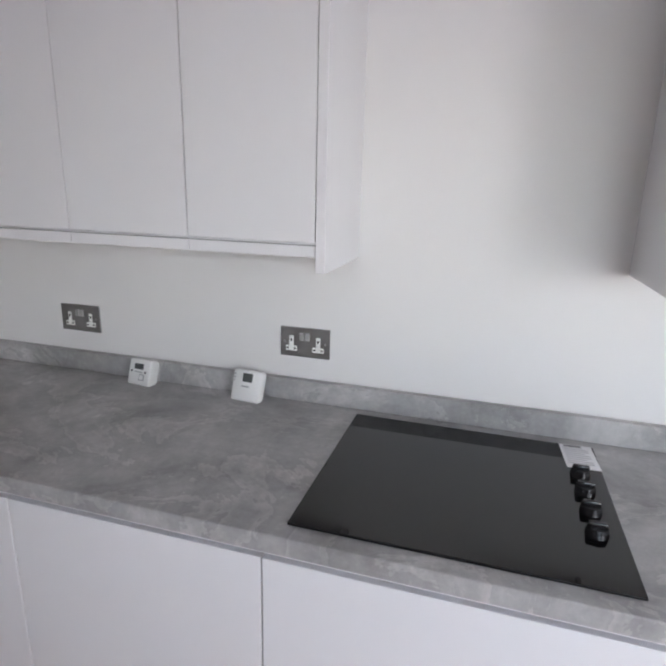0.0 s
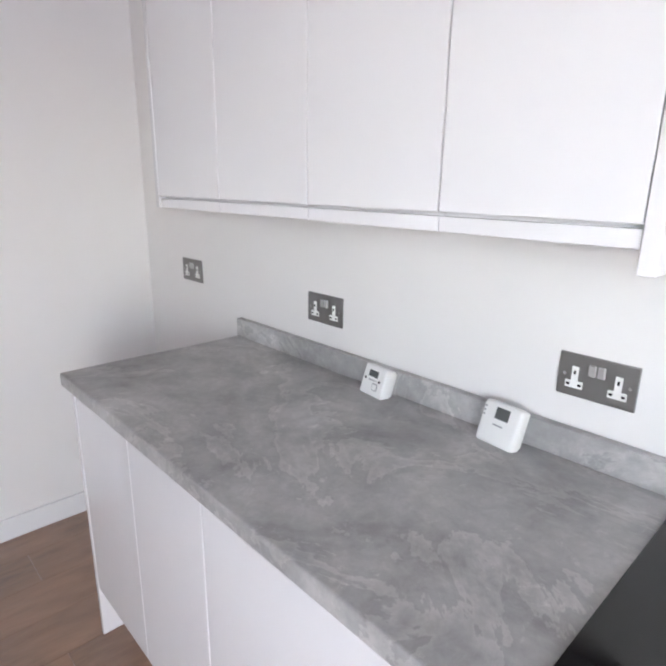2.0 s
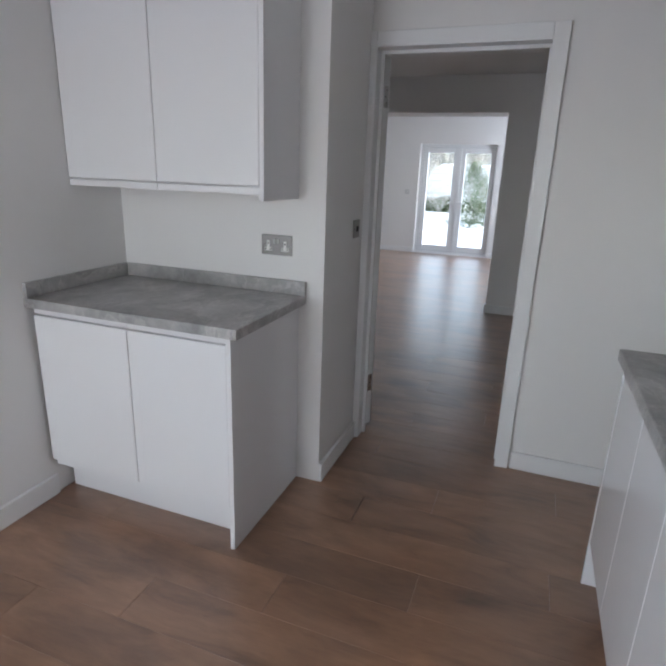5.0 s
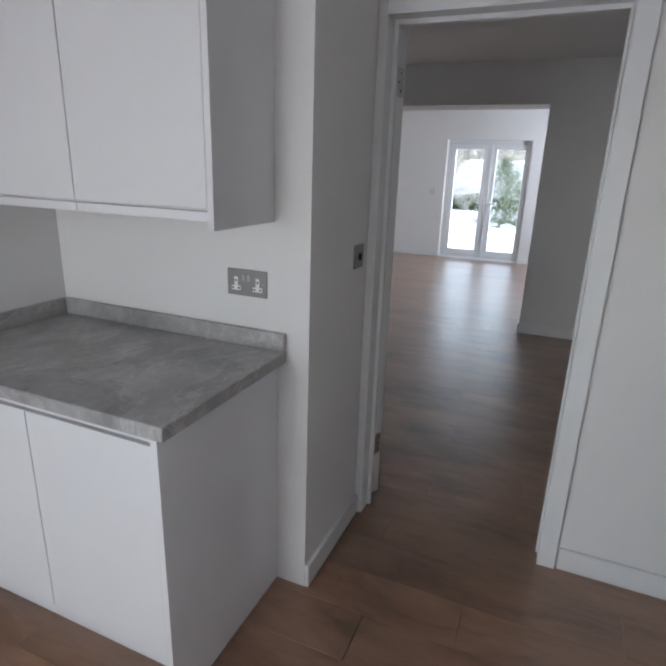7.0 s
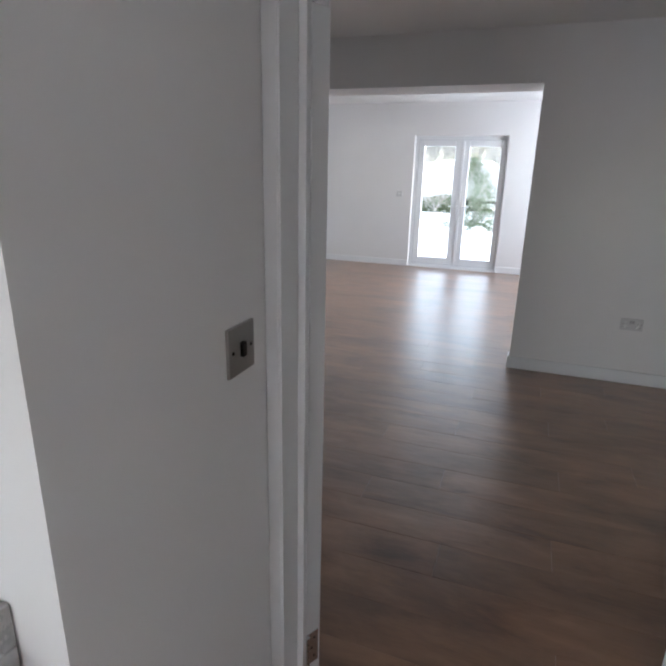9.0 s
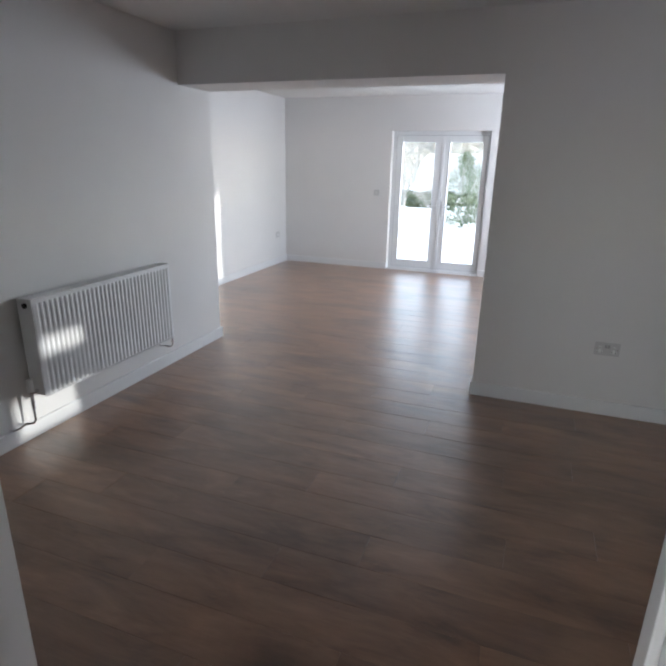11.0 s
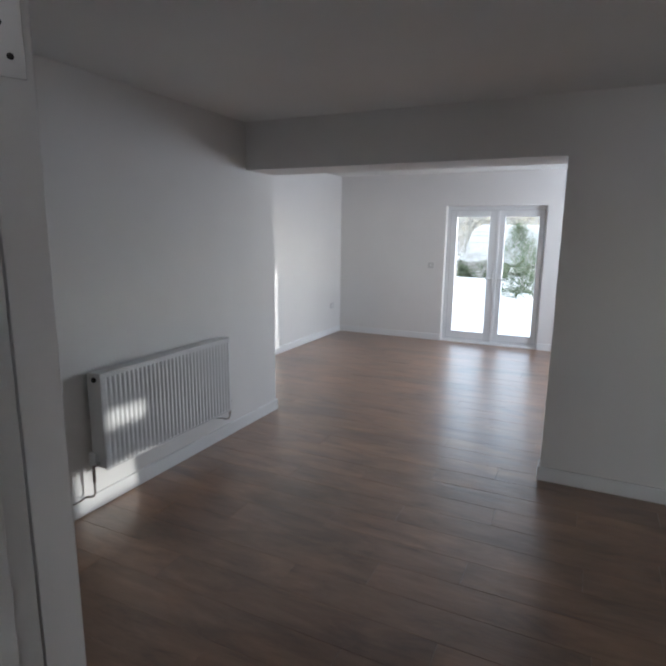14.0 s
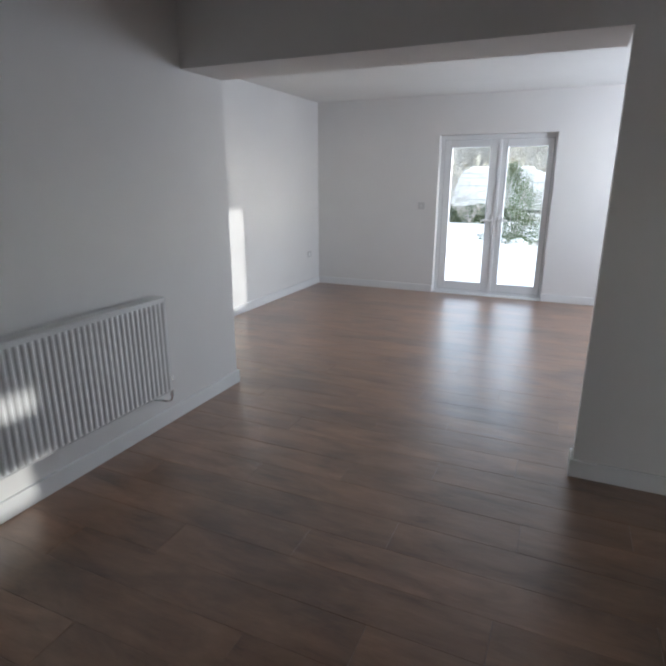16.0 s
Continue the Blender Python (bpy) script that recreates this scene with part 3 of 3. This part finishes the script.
double_socket((-0.376, YA, 1.081), 0)
double_socket((-1.141, YA, 1.081), 0)
double_socket((-1.912, YA, 1.100), 0)
double_socket((XC, -0.756, 1.118), 90)
double_socket((XN, 0.679, 0.446), 90, PALE, "pale double socket low on the partition wall")

sw = thing("light_switch", "brushed steel single light switch with a dark rocker", "switch", (-2.189, YR, 1.169), 180)
part("plate", B(-0.043, 0.043, -0.006, 0.0005, -0.043, 0.043, bevel=0.0018), SWSTEEL, sw)
bm = bmesh.new()
bx(bm, -0.0065, 0.0065, -0.0125, -0.004, -0.013, 0.013, 0.002)
part("rocker", bm, BLACKP, sw, "dark rocker")
for sx in (-0.030, 0.030):
    part("screw", cyl(bmesh.new(), (sx, -0.0072, 0), (sx, -0.005, 0), 0.0033, None, 8), BLACKP, sw)

wp = thing("light_switch", "small white switch plate beside the french doors", "switch", (XW, -2.06, 1.12), 90)
part("plate", B(-0.043, 0.043, -0.009, 0.0005, -0.043, 0.043, bevel=0.003), PALE, wp)
part("rocker", B(-0.008, 0.008, -0.013, -0.006, -0.013, 0.013, bevel=0.002), PLASTIC, wp)
so = thing("single_socket", "small pale socket plate low on the wall", "socket", (-9.52, YL, 0.45), 180)
part("plate", B(-0.055, 0.055, -0.008, 0.0005, -0.043, 0.043, bevel=0.003), PALE, so)
part("insert", B(-0.018, 0.018, -0.010, -0.006, -0.02, 0.015, bevel=0.002), PLASTIC, so)


# ---- thermostats standing on the worktop ----
def thermostat(at, rz, w, h, d, label, dial):
    t = thing("thermostat", label, "thermostat", at, rz, "thermostats on the worktop")
    tilt = Matrix.Rotation(radians(-19), 4, 'X')
    def put(name, bm, m, parent=None, lab=""):
        bmesh.ops.transform(bm, matrix=tilt, verts=bm.verts)
        return part(name, bm, m, parent or t, lab)
    case = put("case", B(-w / 2, w / 2, 0, d, 0.0, h, bevel=0.006 if dial else 0.010, seg=4), PLASTIC)
    put("back_plate", B(-w / 2 + 0.004, w / 2 - 0.004, d - 0.001, d + 0.006, 0.004, h - 0.004, bevel=0.002), PLASTIC)
    sw_, sh = (0.034, 0.017) if dial else (0.032, 0.025)
    dx = -0.004 if dial else 0.004
    put("display", B(dx - sw_ / 2, dx + sw_ / 2, -0.0012, 0.002, h * 0.62, h * 0.62 + sh, bevel=0.0008), LCD, case, "dark lcd display")
    if dial:
        put("printed_line", B(-0.018, 0.012, -0.0007, 0.002, h * 0.50, h * 0.50 + 0.0022), PRINT)
        put("button_ring", B(0.000, 0.020, -0.0012, 0.002, h * 0.20, h * 0.20 + 0.018, bevel=0.001), PRINT)
        put("button", B(0.0012, 0.0188, -0.0028, 0.002, h * 0.20 + 0.0012, h * 0.20 + 0.0168, bevel=0.003), PLASTIC)
        put("side_cover", B(w / 2 - 0.013, w / 2 + 0.001, -0.004, d - 0.004, 0.003, h + 0.001, bevel=0.005, seg=3), PLASTIC, case)
        for sx in (-0.032, 0.020):
            put("button", B(sx, sx + 0.005, -0.002, 0.002, h * 0.49, h * 0.49 + 0.006, bevel=0.001), BLACKP)
    else:
        put("printed_line", B(-0.012, 0.012, -0.0007, 0.002, h * 0.46, h * 0.46 + 0.003), PRINT)
        for i in range(3):
            put("indicator", B(-0.040, -0.036, -0.0008, 0.002, h * (0.62 + 0.1 * i), h * (0.62 + 0.1 * i) + 0.003), PRINT)
    return t


thermostat((-0.890, 1.128, ZW + 0.0005), -7, 0.086, 0.078, 0.034, "small white plastic thermostat with buttons leaning on the upstand", True)
thermostat((-0.533, 1.120, ZW + 0.0005), -6, 0.094, 0.092, 0.032, "plain white plastic thermostat leaning on the upstand", False)

# ---- radiator ----
RX0, RX1, RZ0, RZ1, RYF = -5.165, -4.012, 0.265, 0.821, -2.263
rad = thing("radiator", "white enamelled panel radiator with vertical flutes", "radiator", ((RX0 + RX1) / 2, YRAD, RZ0))
RW, RH, RF, RB = (RX1 - RX0) / 2, RZ1 - RZ0, RYF - YRAD, 0.030


def panel(yf, yb):
    """A pressed steel panel: flat borders with rounded upright channels between."""
    bm = bmesh.new()
    n, per = 33, 8
    prof = []
    x0, x1 = -RW + 0.024, RW - 0.024
    prof.append((-RW, yf - 0.008))
    prof.append((-RW + 0.003, yf - 0.004))
    for i in range(n * per + 1):
        u = (i % per) / per
        d = 0.007 * max(0.0, min(1.0, (0.5 - 0.5 * math.cos(2 * math.pi * u)) * 1.5 - 0.35))
        prof.append((x0 + (x1 - x0) * i / (n * per), yf - 0.004 - d + 0.004))
    prof.append((RW - 0.003, yf - 0.004))
    prof.append((RW, yf - 0.008))
    zs = (0.0, 0.012, 0.024, RH - 0.040, RH - 0.024, RH)
    rows = []
    for k, z in enumerate(zs):
        ease = (0.0, 0.0, 1.0, 1.0, 0.0, 0.0)[k]
        inset = 0.006 if k in (0, 5) else 0.0
        rows.append([bm.verts.new((x, (y - yf) * ease + yf - inset - (0.003 if ease == 0 else 0), z)) for x, y in prof])
    for r0, r1 in zip(rows, rows[1:]):
        for i in range(len(prof) - 1):
            bm.faces.new((r0[i], r0[i + 1], r1[i + 1], r1[i]))
    back = [bm.verts.new((x, yb, z)) for x, z in ((-RW, 0), (RW, 0), (RW, RH), (-RW, RH))]
    bm.faces.new(back)
    return bm


part("front_panel", panel(RF, RF - 0.014), RADP, rad)
part("back_panel", B(-RW, RW, RB, RB + 0.012, 0.004, RH - 0.004, bevel=0.003), RADP, rad)
for sx in (-1, 1):
    part("side_panel", B(min(sx * RW, sx * (RW + 0.002)) - 0.001, max(sx * RW, sx * (RW + 0.002)) + 0.001, RB, RF - 0.006, 0.012, RH - 0.001, bevel=0.0012), RADP, rad)
gm = bmesh.new()
bx(gm, -RW, RW, RB + 0.026, RF - 0.005, RH - 0.005, RH + 0.0025, 0.0022)
bx(gm, -RW, RW, RB, RB + 0.010, RH - 0.006, RH + 0.002, 0.002)
for i in range(30):
    x = -RW + 0.02 + i * (2 * RW - 0.04) / 29
    bx(gm, x - 0.004, x + 0.004, RB + 0.006, RB + 0.030, RH - 0.006, RH - 0.001)
part("top_grille", gm, RADP, rad)
part("bleed_valve", cyl(bmesh.new(), (RW + 0.001, RF - 0.05, RH - 0.035), (RW + 0.012, RF - 0.05, RH - 0.035), 0.015), BLACKP, rad)
for sx in (-1, 1):
    bm = bmesh.new()
    y = (RB + RF) / 2 - 0.005
    cyl(bm, (sx * RW, y, 0.035), (sx * (RW + 0.045), y, 0.035), 0.011)
    cyl(bm, (sx * (RW + 0.045), y, 0.045), (sx * (RW + 0.045), y, -0.06), 0.010)
    part("valve", bm, CHROME, rad, "chrome radiator valve")
    head = bmesh.new()
    cyl(head, (sx * (RW + 0.045), y, 0.045), (sx * (RW + 0.045), y, 0.115 if sx > 0 else 0.075), 0.019, 0.016, 18)
    part("valve_head", head, PLASTIC if sx > 0 else CHROME, rad)
    pp = bmesh.new()
    x = sx * (RW + 0.045)
    if sx > 0:
        route = [(x, y, -0.05), (x, y, -0.125), (x + 0.008, y - 0.004, -0.140), (x + 0.022, y - 0.012, -0.142), (x + 0.040, y - 0.022, -0.134), (x + 0.056, y - 0.032, -0.140), (x + 0.072, y - 0.045, -0.156), (x + 0.094, y - 0.062, -0.163), (x + 0.100, 0.0, -0.163)]
    else:
        route = [(x, y, -0.05), (x, y, -0.070), (x + 0.006, y - 0.008, -0.086), (x + 0.024, y - 0.022, -0.088), (x + 0.042, y - 0.034, -0.078), (x + 0.060, 0.0, -0.078)]
    for p, q in zip(route, route[1:]):
        cyl(pp, p, q, 0.0062, None, 12)
        bmesh.ops.create_icosphere(pp, subdivisions=2, radius=0.0062, matrix=Matrix.Translation(q))
    part("pipe", pp, CHROME, rad, "chrome pipe into the wall")
for bxs in (-0.35, 0.35):
    part("bracket", B(bxs - 0.02, bxs + 0.02, 0.0, RB + 0.004, 0.05, RH - 0.06, bevel=0.001), RADP, rad)

# ---- outside: snowy garden ----


def raw(name, verts, faces, material, parent=None, label=""):
    me = bpy.data.meshes.new(name)
    me.from_pydata(verts, [], faces)
    me.materials.append(material)
    ob = new(name, me)
    if parent:
        ob.parent = parent
    if label:
        tagged(ob, label)
    return ob


def snow_ground():
    n, verts, faces = 130, [], []
    for i in range(n + 1):
        for j in range(n + 1):
            u, v = i / n * 2 - 1, j / n * 2 - 1
            x, y = -16 + 900 * u * abs(u) ** 2.2, 900 * v * abs(v) ** 2.2
            far = min(1.0, max(0.0, (-x - 10.6) / 3.0)) if x < 0 else 0.0
            z = -0.15 + far * (0.12 * noise.noise((x * 0.45, y * 0.45, 0)) + 0.05 * noise.noise((x * 1.7, y * 1.7, 3))) + 0.36 * math.exp(-((x + 19.5) / 2.2) ** 2 - ((y + 3.75) / 1.05) ** 2)
            verts.append((x, y, z))
    for i in range(n):
        for j in range(n):
            a = i * (n + 1) + j
            faces.append((a, a + n + 1, a + n + 2, a + 1))
    ob = raw("ground", verts, faces, SNOW)
    for p in ob.data.polygons:
        p.use_smooth = True
    return tagged(ob, "snow covered garden ground", "ground", "", "structure")


snow_ground()


def leaves(rows, rng, size):
    """Small folded leaf sprays at the given places."""
    verts, faces = [], []
    for c in rows:
        d = Vector((rng.gauss(0, 1), rng.gauss(0, 1), rng.gauss(0.2, 0.8))).normalized()
        s = d.orthogonal().normalized()
        s.rotate(Matrix.Rotation(rng.random() * 6.28, 3, d))
        l, w = size * rng.uniform(0.6, 1.4), size * rng.uniform(0.25, 0.45)
        k = len(verts)
        up = d.cross(s) * w * 0.5
        verts += [c - d * l / 2, c + s * w + up, c + d * l / 2, c - s * w + up]
        faces += [(k, k + 1, k + 2), (k, k + 2, k + 3)]
    return verts, faces


def limb(verts, faces, a, b, r0, r1, seg=6):
    d = (b - a).normalized()
    s = d.orthogonal().normalized()
    t = d.cross(s)
    k = len(verts)
    for p, r in ((a, r0), (b, r1)):
        for i in range(seg):
            an = 2 * math.pi * i / seg
            verts.append(p + s * (r * math.cos(an)) + t * (r * math.sin(an)))
    for i in range(seg):
        j = (i + 1) % seg
        faces.append((k + i, k + j, k + seg + j, k + seg + i))


def branch(verts, faces, a, d, length, r, depth, rng, tips):
    steps = 3
    p = a
    for i in range(steps):
        d = (d + Vector((rng.gauss(0, .16), rng.gauss(0, .16), rng.gauss(0.03, .12)))).normalized()
        q = p + d * length / steps
        limb(verts, faces, p, q, r * (1 - i * 0.2), r * (1 - (i + 1) * 0.2), 5 if depth else 4)
        p = q
        if depth:
            for _ in range(2 if i else 1):
                e = (d * 0.7 + Vector((rng.gauss(0, .7), rng.gauss(0, .7), rng.gauss(.2, .5)))).normalized()
                branch(verts, faces, p, e, length * rng.uniform(0.5, 0.75), r * 0.5, depth - 1, rng, tips)
    tips.append(p)


def bare_tree(at, height, seed):
    rng = random.Random(seed)
    t = thing("bare_tree", "leafless winter tree with fine brown twigs", "tree", at, 0, "bare trees beyond the garden")
    verts, faces, tips = [], [], []
    limb(verts, faces, Vector((0, 0, -0.2)), Vector((0, 0, height * 0.25)), height * 0.028, height * 0.02, 8)
    tr = raw("trunk", verts, faces, BARK, t)
    verts, faces = [], []
    for i in range(9):
        an = i * 2.4 + rng.random()
        d = Vector((math.cos(an) * 0.55, math.sin(an) * 0.55, 0.9)).normalized()
        branch(verts, faces, Vector((0, 0, height * rng.uniform(0.16, 0.25))), d, height * rng.uniform(0.28, 0.4), height * 0.0065, 3, rng, tips)
    raw("branches", verts, faces, BARK, t)
    return t


def evergreen(at, height, width, seed, name="evergreen_shrub", label="tall loose evergreen shrub dusted with snow"):
    rng = random.Random(seed)
    t = thing(name, label, "shrub", at)
    verts, faces, tips = [], [], []
    for i in range(5):
        an = i * 1.26
        branch(verts, faces, Vector((0.04 * math.cos(an), 0.04 * math.sin(an), -0.1)), Vector((0.25 * math.cos(an), 0.25 * math.sin(an), 1)).normalized(), height * rng.uniform(0.75, 1.0), 0.016, 2, rng, tips)
    raw("stems", verts, faces, BARK, t)
    spots = []
    for i in range(560):
        z = rng.uniform(0.0, 0.98) ** 1.25 * height
        prof = math.sin(math.pi * min(1, z / height * 0.70 + 0.28)) ** 0.8
        an, rr = rng.random() * 6.28, width / 2 * prof * math.sqrt(rng.random()) * rng.uniform(0.7, 1.35)
        rr *= 1 + 0.75 * noise.noise((1.6 * math.cos(an), 1.6 * math.sin(an), z * 2.2))
        c = Vector((rr * math.cos(an), rr * math.sin(an) + 0.08 * math.sin(z * 2.4) - 0.16 * z / height, z))
        for _ in range(24):
            spots.append(c + Vector((rng.gauss(0, .085), rng.gauss(0, .085), rng.gauss(0, .085))))
    raw("foliage", *leaves(spots, rng, 0.036), LEAF, t)
    return t


evergreen((-18.2, -1.58, -0.16), 2.0, 1.30, 3)
hd = thing("hedge", "low dark green clipped hedge at the garden's end", "hedge", (-22.3, -3.6, -0.15))
rng = random.Random(5)
hs = []
for i in range(10000):
    y = rng.uniform(-3.2, 1.0)
    hs.append(Vector((rng.uniform(-0.35, 0.35), y, rng.random() ** 0.7 * (0.72 + 0.12 * noise.noise((y * 1.5, 0, 0))))))
raw("foliage", *leaves(hs, rng, 0.075), LEAF, hd)
vs, fsx, tp = [], [], []
for i in range(18):
    y = -3.1 + i * 0.23
    limb(vs, fsx, Vector((0, y, -0.1)), Vector((rng.uniform(-.1, .1), y + rng.uniform(-.1, .1), 0.6)), 0.015, 0.006, 4)
raw("stems", vs, fsx, BARK, hd)
for at, h, s in (((-30, -9.0, -0.15), 7.0, 11), ((-33, -5.2, -0.15), 7.5, 12), ((-31, -1.8, -0.15), 6.5, 13), ((-36, 1.2, -0.15), 8.0, 14), ((-34, -13, -0.15), 8.0, 15), ((-20.6, -5.3, -0.15), 3.6, 17), ((-28.8, -6.6, -0.15), 6.0, 18), ((-29.0, -0.2, -0.15), 5.6, 19), ((-20.8, -3.3, -0.2), 1.6, 20), ((-19.6, -0.95, -0.15), 2.0, 21), ((-21.0, -4.2, -0.15), 2.6, 23), ((-31.5, -7.6, -0.15), 6.4, 24), ((-32.5, -3.4, -0.15), 6.6, 25), ((-30.5, -4.4, -0.15), 5.6, 26), ((-33.5, -6.4, -0.15), 7.4, 27), ((-30.2, -0.9, -0.15), 6.2, 28), ((-35.0, -2.2, -0.15), 7.8, 29)):
    bare_tree(at, h, s)

# far thicket of bare twigs
rng = random.Random(31)
vs, fsx = [], []
for i in range(9000):
    y = rng.uniform(-26, 12)
    x = -41 - rng.random() * 8
    top = 5.2 + 2.2 * noise.noise((y * 0.22, x * 0.2, 0)) + 0.8 * noise.noise((y * 0.9, 0, 4))
    a = Vector((x, y, -0.2 + rng.random() ** 1.2 * top))
    b = a + Vector((rng.gauss(0, 0.35), rng.gauss(0, 0.5), rng.uniform(0.5, 1.5)))
    limb(vs, fsx, a, b, 0.022, 0.006, 3)
    limb(vs, fsx, a.lerp(b, 0.5), a.lerp(b, 0.5) + Vector((rng.gauss(0, 0.3), rng.gauss(0, 0.4), rng.uniform(0.2, 0.7))), 0.012, 0.005, 3)
tagged(raw("thicket", vs, fsx, TWIG), "far thicket of bare brown winter twigs", "thicket", "", "stuff")

# caravan behind the hedge
cv = thing("caravan", "white touring caravan with snow on its roof", "caravan", (-26.5, -2.9, -0.15))
outline = ((-1.92, 0.45), (-2.0, 0.75), (-1.86, 1.25), (-1.64, 1.86), (-1.45, 1.98), (-1.1, 2.04), (0.9, 2.05), (1.3, 1.92), (1.75, 1.62), (1.98, 1.15), (1.98, 0.6), (1.9, 0.45))
bm = bmesh.new()
left = [bm.verts.new((1.05, y, z)) for y, z in outline]
right = [bm.verts.new((-1.05, y, z)) for y, z in outline]
bm.faces.new(left)
bm.faces.new(right)
for i in range(len(outline)):
    j = (i + 1) % len(outline)
    bm.faces.new((left[i], left[j], right[j], right[i]))
bmesh.ops.bevel(bm, geom=list(bm.edges), offset=0.06, segments=2, affect='EDGES')
part("body", bm, VANW, cv)
for y0, y1, z0, z1 in ((1.12, 1.62, 0.99, 1.46),):
    wd = part("window", B(1.04, 1.075, y0, y1, z0, z1, bevel=0.02), VANW, cv, "pale caravan window panel in the body colour")
    fr = bmesh.new()
    bx(fr, 1.05, 1.085, y0 - 0.03, y1 + 0.03, z1, z1 + 0.03)
    bx(fr, 1.05, 1.085, y0 - 0.03, y1 + 0.03, z0 - 0.03, z0)
    bx(fr, 1.05, 1.085, y0 - 0.03, y0, z0, z1)
    bx(fr, 1.05, 1.085, y1, y1 + 0.03, z0, z1)
    part("window_frame", fr, TINT, wd, "grey window surround")
for z, y0, y1 in ((1.80, -1.60, -0.3), (1.64, -1.66, -0.5), (1.34, -1.76, 0.2), (0.80, -1.9, 1.9)):
    part("trim_strip", B(1.05, 1.075, y0, y1, z, z + 0.022, bevel=0.004), TINT, cv, "grey trim strip")
for y in (-0.35, 0.45):
    wh = part("wheel", cyl(bmesh.new(), (0.85, y, 0.31), (1.05, y, 0.31), 0.31, None, 24), RUBBER, cv)
    part("rim", cyl(bmesh.new(), (1.05, y, 0.31), (1.06, y, 0.31), 0.19, None, 20), CHROME, wh)
part("chassis", B(-0.9, 0.9, -1.85, 1.85, 0.34, 0.46), RUBBER, cv)
part("jockey_leg", cyl(bmesh.new(), (0.6, -1.6, 0.0), (0.6, -1.6, 0.45), 0.04), RUBBER, cv)
part("jockey_leg", cyl(bmesh.new(), (0.6, 1.6, 0.0), (0.6, 1.6, 0.45), 0.04), RUBBER, cv)
bm = bmesh.new()
bx(bm, -1.0, 1.0, -1.3, 1.0, 2.0, 2.09, 0.04, 3)
part("snow_cap", bm, SNOW, cv, "thick snow lying on the roof")

rng = random.Random(21)
for i, (px, py) in enumerate(((-17.6, -1.95), (-17.5, -1.45), (-17.9, -1.1), (-17.7, -2.25))):
    lp = thing("low_plant", "low garden plant half buried in snow", "plant", (px, py, -0.15), 0, "low plants round the shrub")
    sp = [Vector((rng.gauss(0, .16), rng.gauss(0, .16), abs(rng.gauss(0, .10)))) for _ in range(420)]
    raw("foliage", *leaves(sp, rng, 0.045), LEAF, lp)
    bm = bmesh.new()
    bmesh.ops.create_icosphere(bm, subdivisions=3, radius=1.0)
    for v in bm.verts:
        k = 1 + 0.25 * noise.noise(v.co * 2.3 + Vector((i * 5, 0, 0)))
        v.co = Vector((v.co.x * 0.20 * k, v.co.y * 0.24 * k, v.co.z * 0.11 * k + 0.02))
    part("snow_cap", bm, SNOW, lp, "snow lying over the leaves")

# ---- floor planks ----
PW, PL = 0.195, 1.30


def plank_mesh(length):
    """One board: a top with eased edges over a shallow joint."""
    w, l, e, t = PW / 2 - 0.0002, length / 2 - 0.0003, 0.0009, 0.006
    bm = bmesh.new()
    top = [bm.verts.new((sx * (w - e), sy * (l - e), 0)) for sx, sy in ((-1, -1), (1, -1), (1, 1), (-1, 1))]
    mid = [bm.verts.new((sx * w, sy * l, -e)) for sx, sy in ((-1, -1), (1, -1), (1, 1), (-1, 1))]
    low = [bm.verts.new((sx * w, sy * l, -t)) for sx, sy in ((-1, -1), (1, -1), (1, 1), (-1, 1))]
    bm.faces.new(top)
    for a, b in ((mid, top), (low, mid)):
        for i in range(4):
            bm.faces.new((a[i], a[(i + 1) % 4], b[(i + 1) % 4], b[i]))
    return mesh("plank", bm, PLANK)


SHARED = {}
rng = random.Random(7)
col = 0
x = XW - 0.12 + PW / 2
while x < XE:
    if x < XSP:
        ya, yb = YL, YNORTH
    elif x < XN - 0.1:
        ya, yb = YRAD, YNORTH
    elif x < XD2:
        ya, yb = YRAD, YDN
    else:
        ya, yb = YS, YA
    y = ya - (col % 3) * PL / 3 - rng.random() * 0.15
    while y < yb - 0.02:
        p, q = max(y, ya), min(y + PL, yb)
        if q - p > 0.03:
            key = round(q - p, 2)
            if key not in SHARED:
                SHARED[key] = plank_mesh(q - p)
            ob = new("plank", SHARED[key])
            ob.location = (x, (p + q) / 2, 0)
            ob.rotation_euler = (rng.uniform(-0.0007, 0.0007), rng.uniform(-0.0014, 0.0014), 0)
            ob.parent = floor
        y += PL
    x += PW
    col += 1
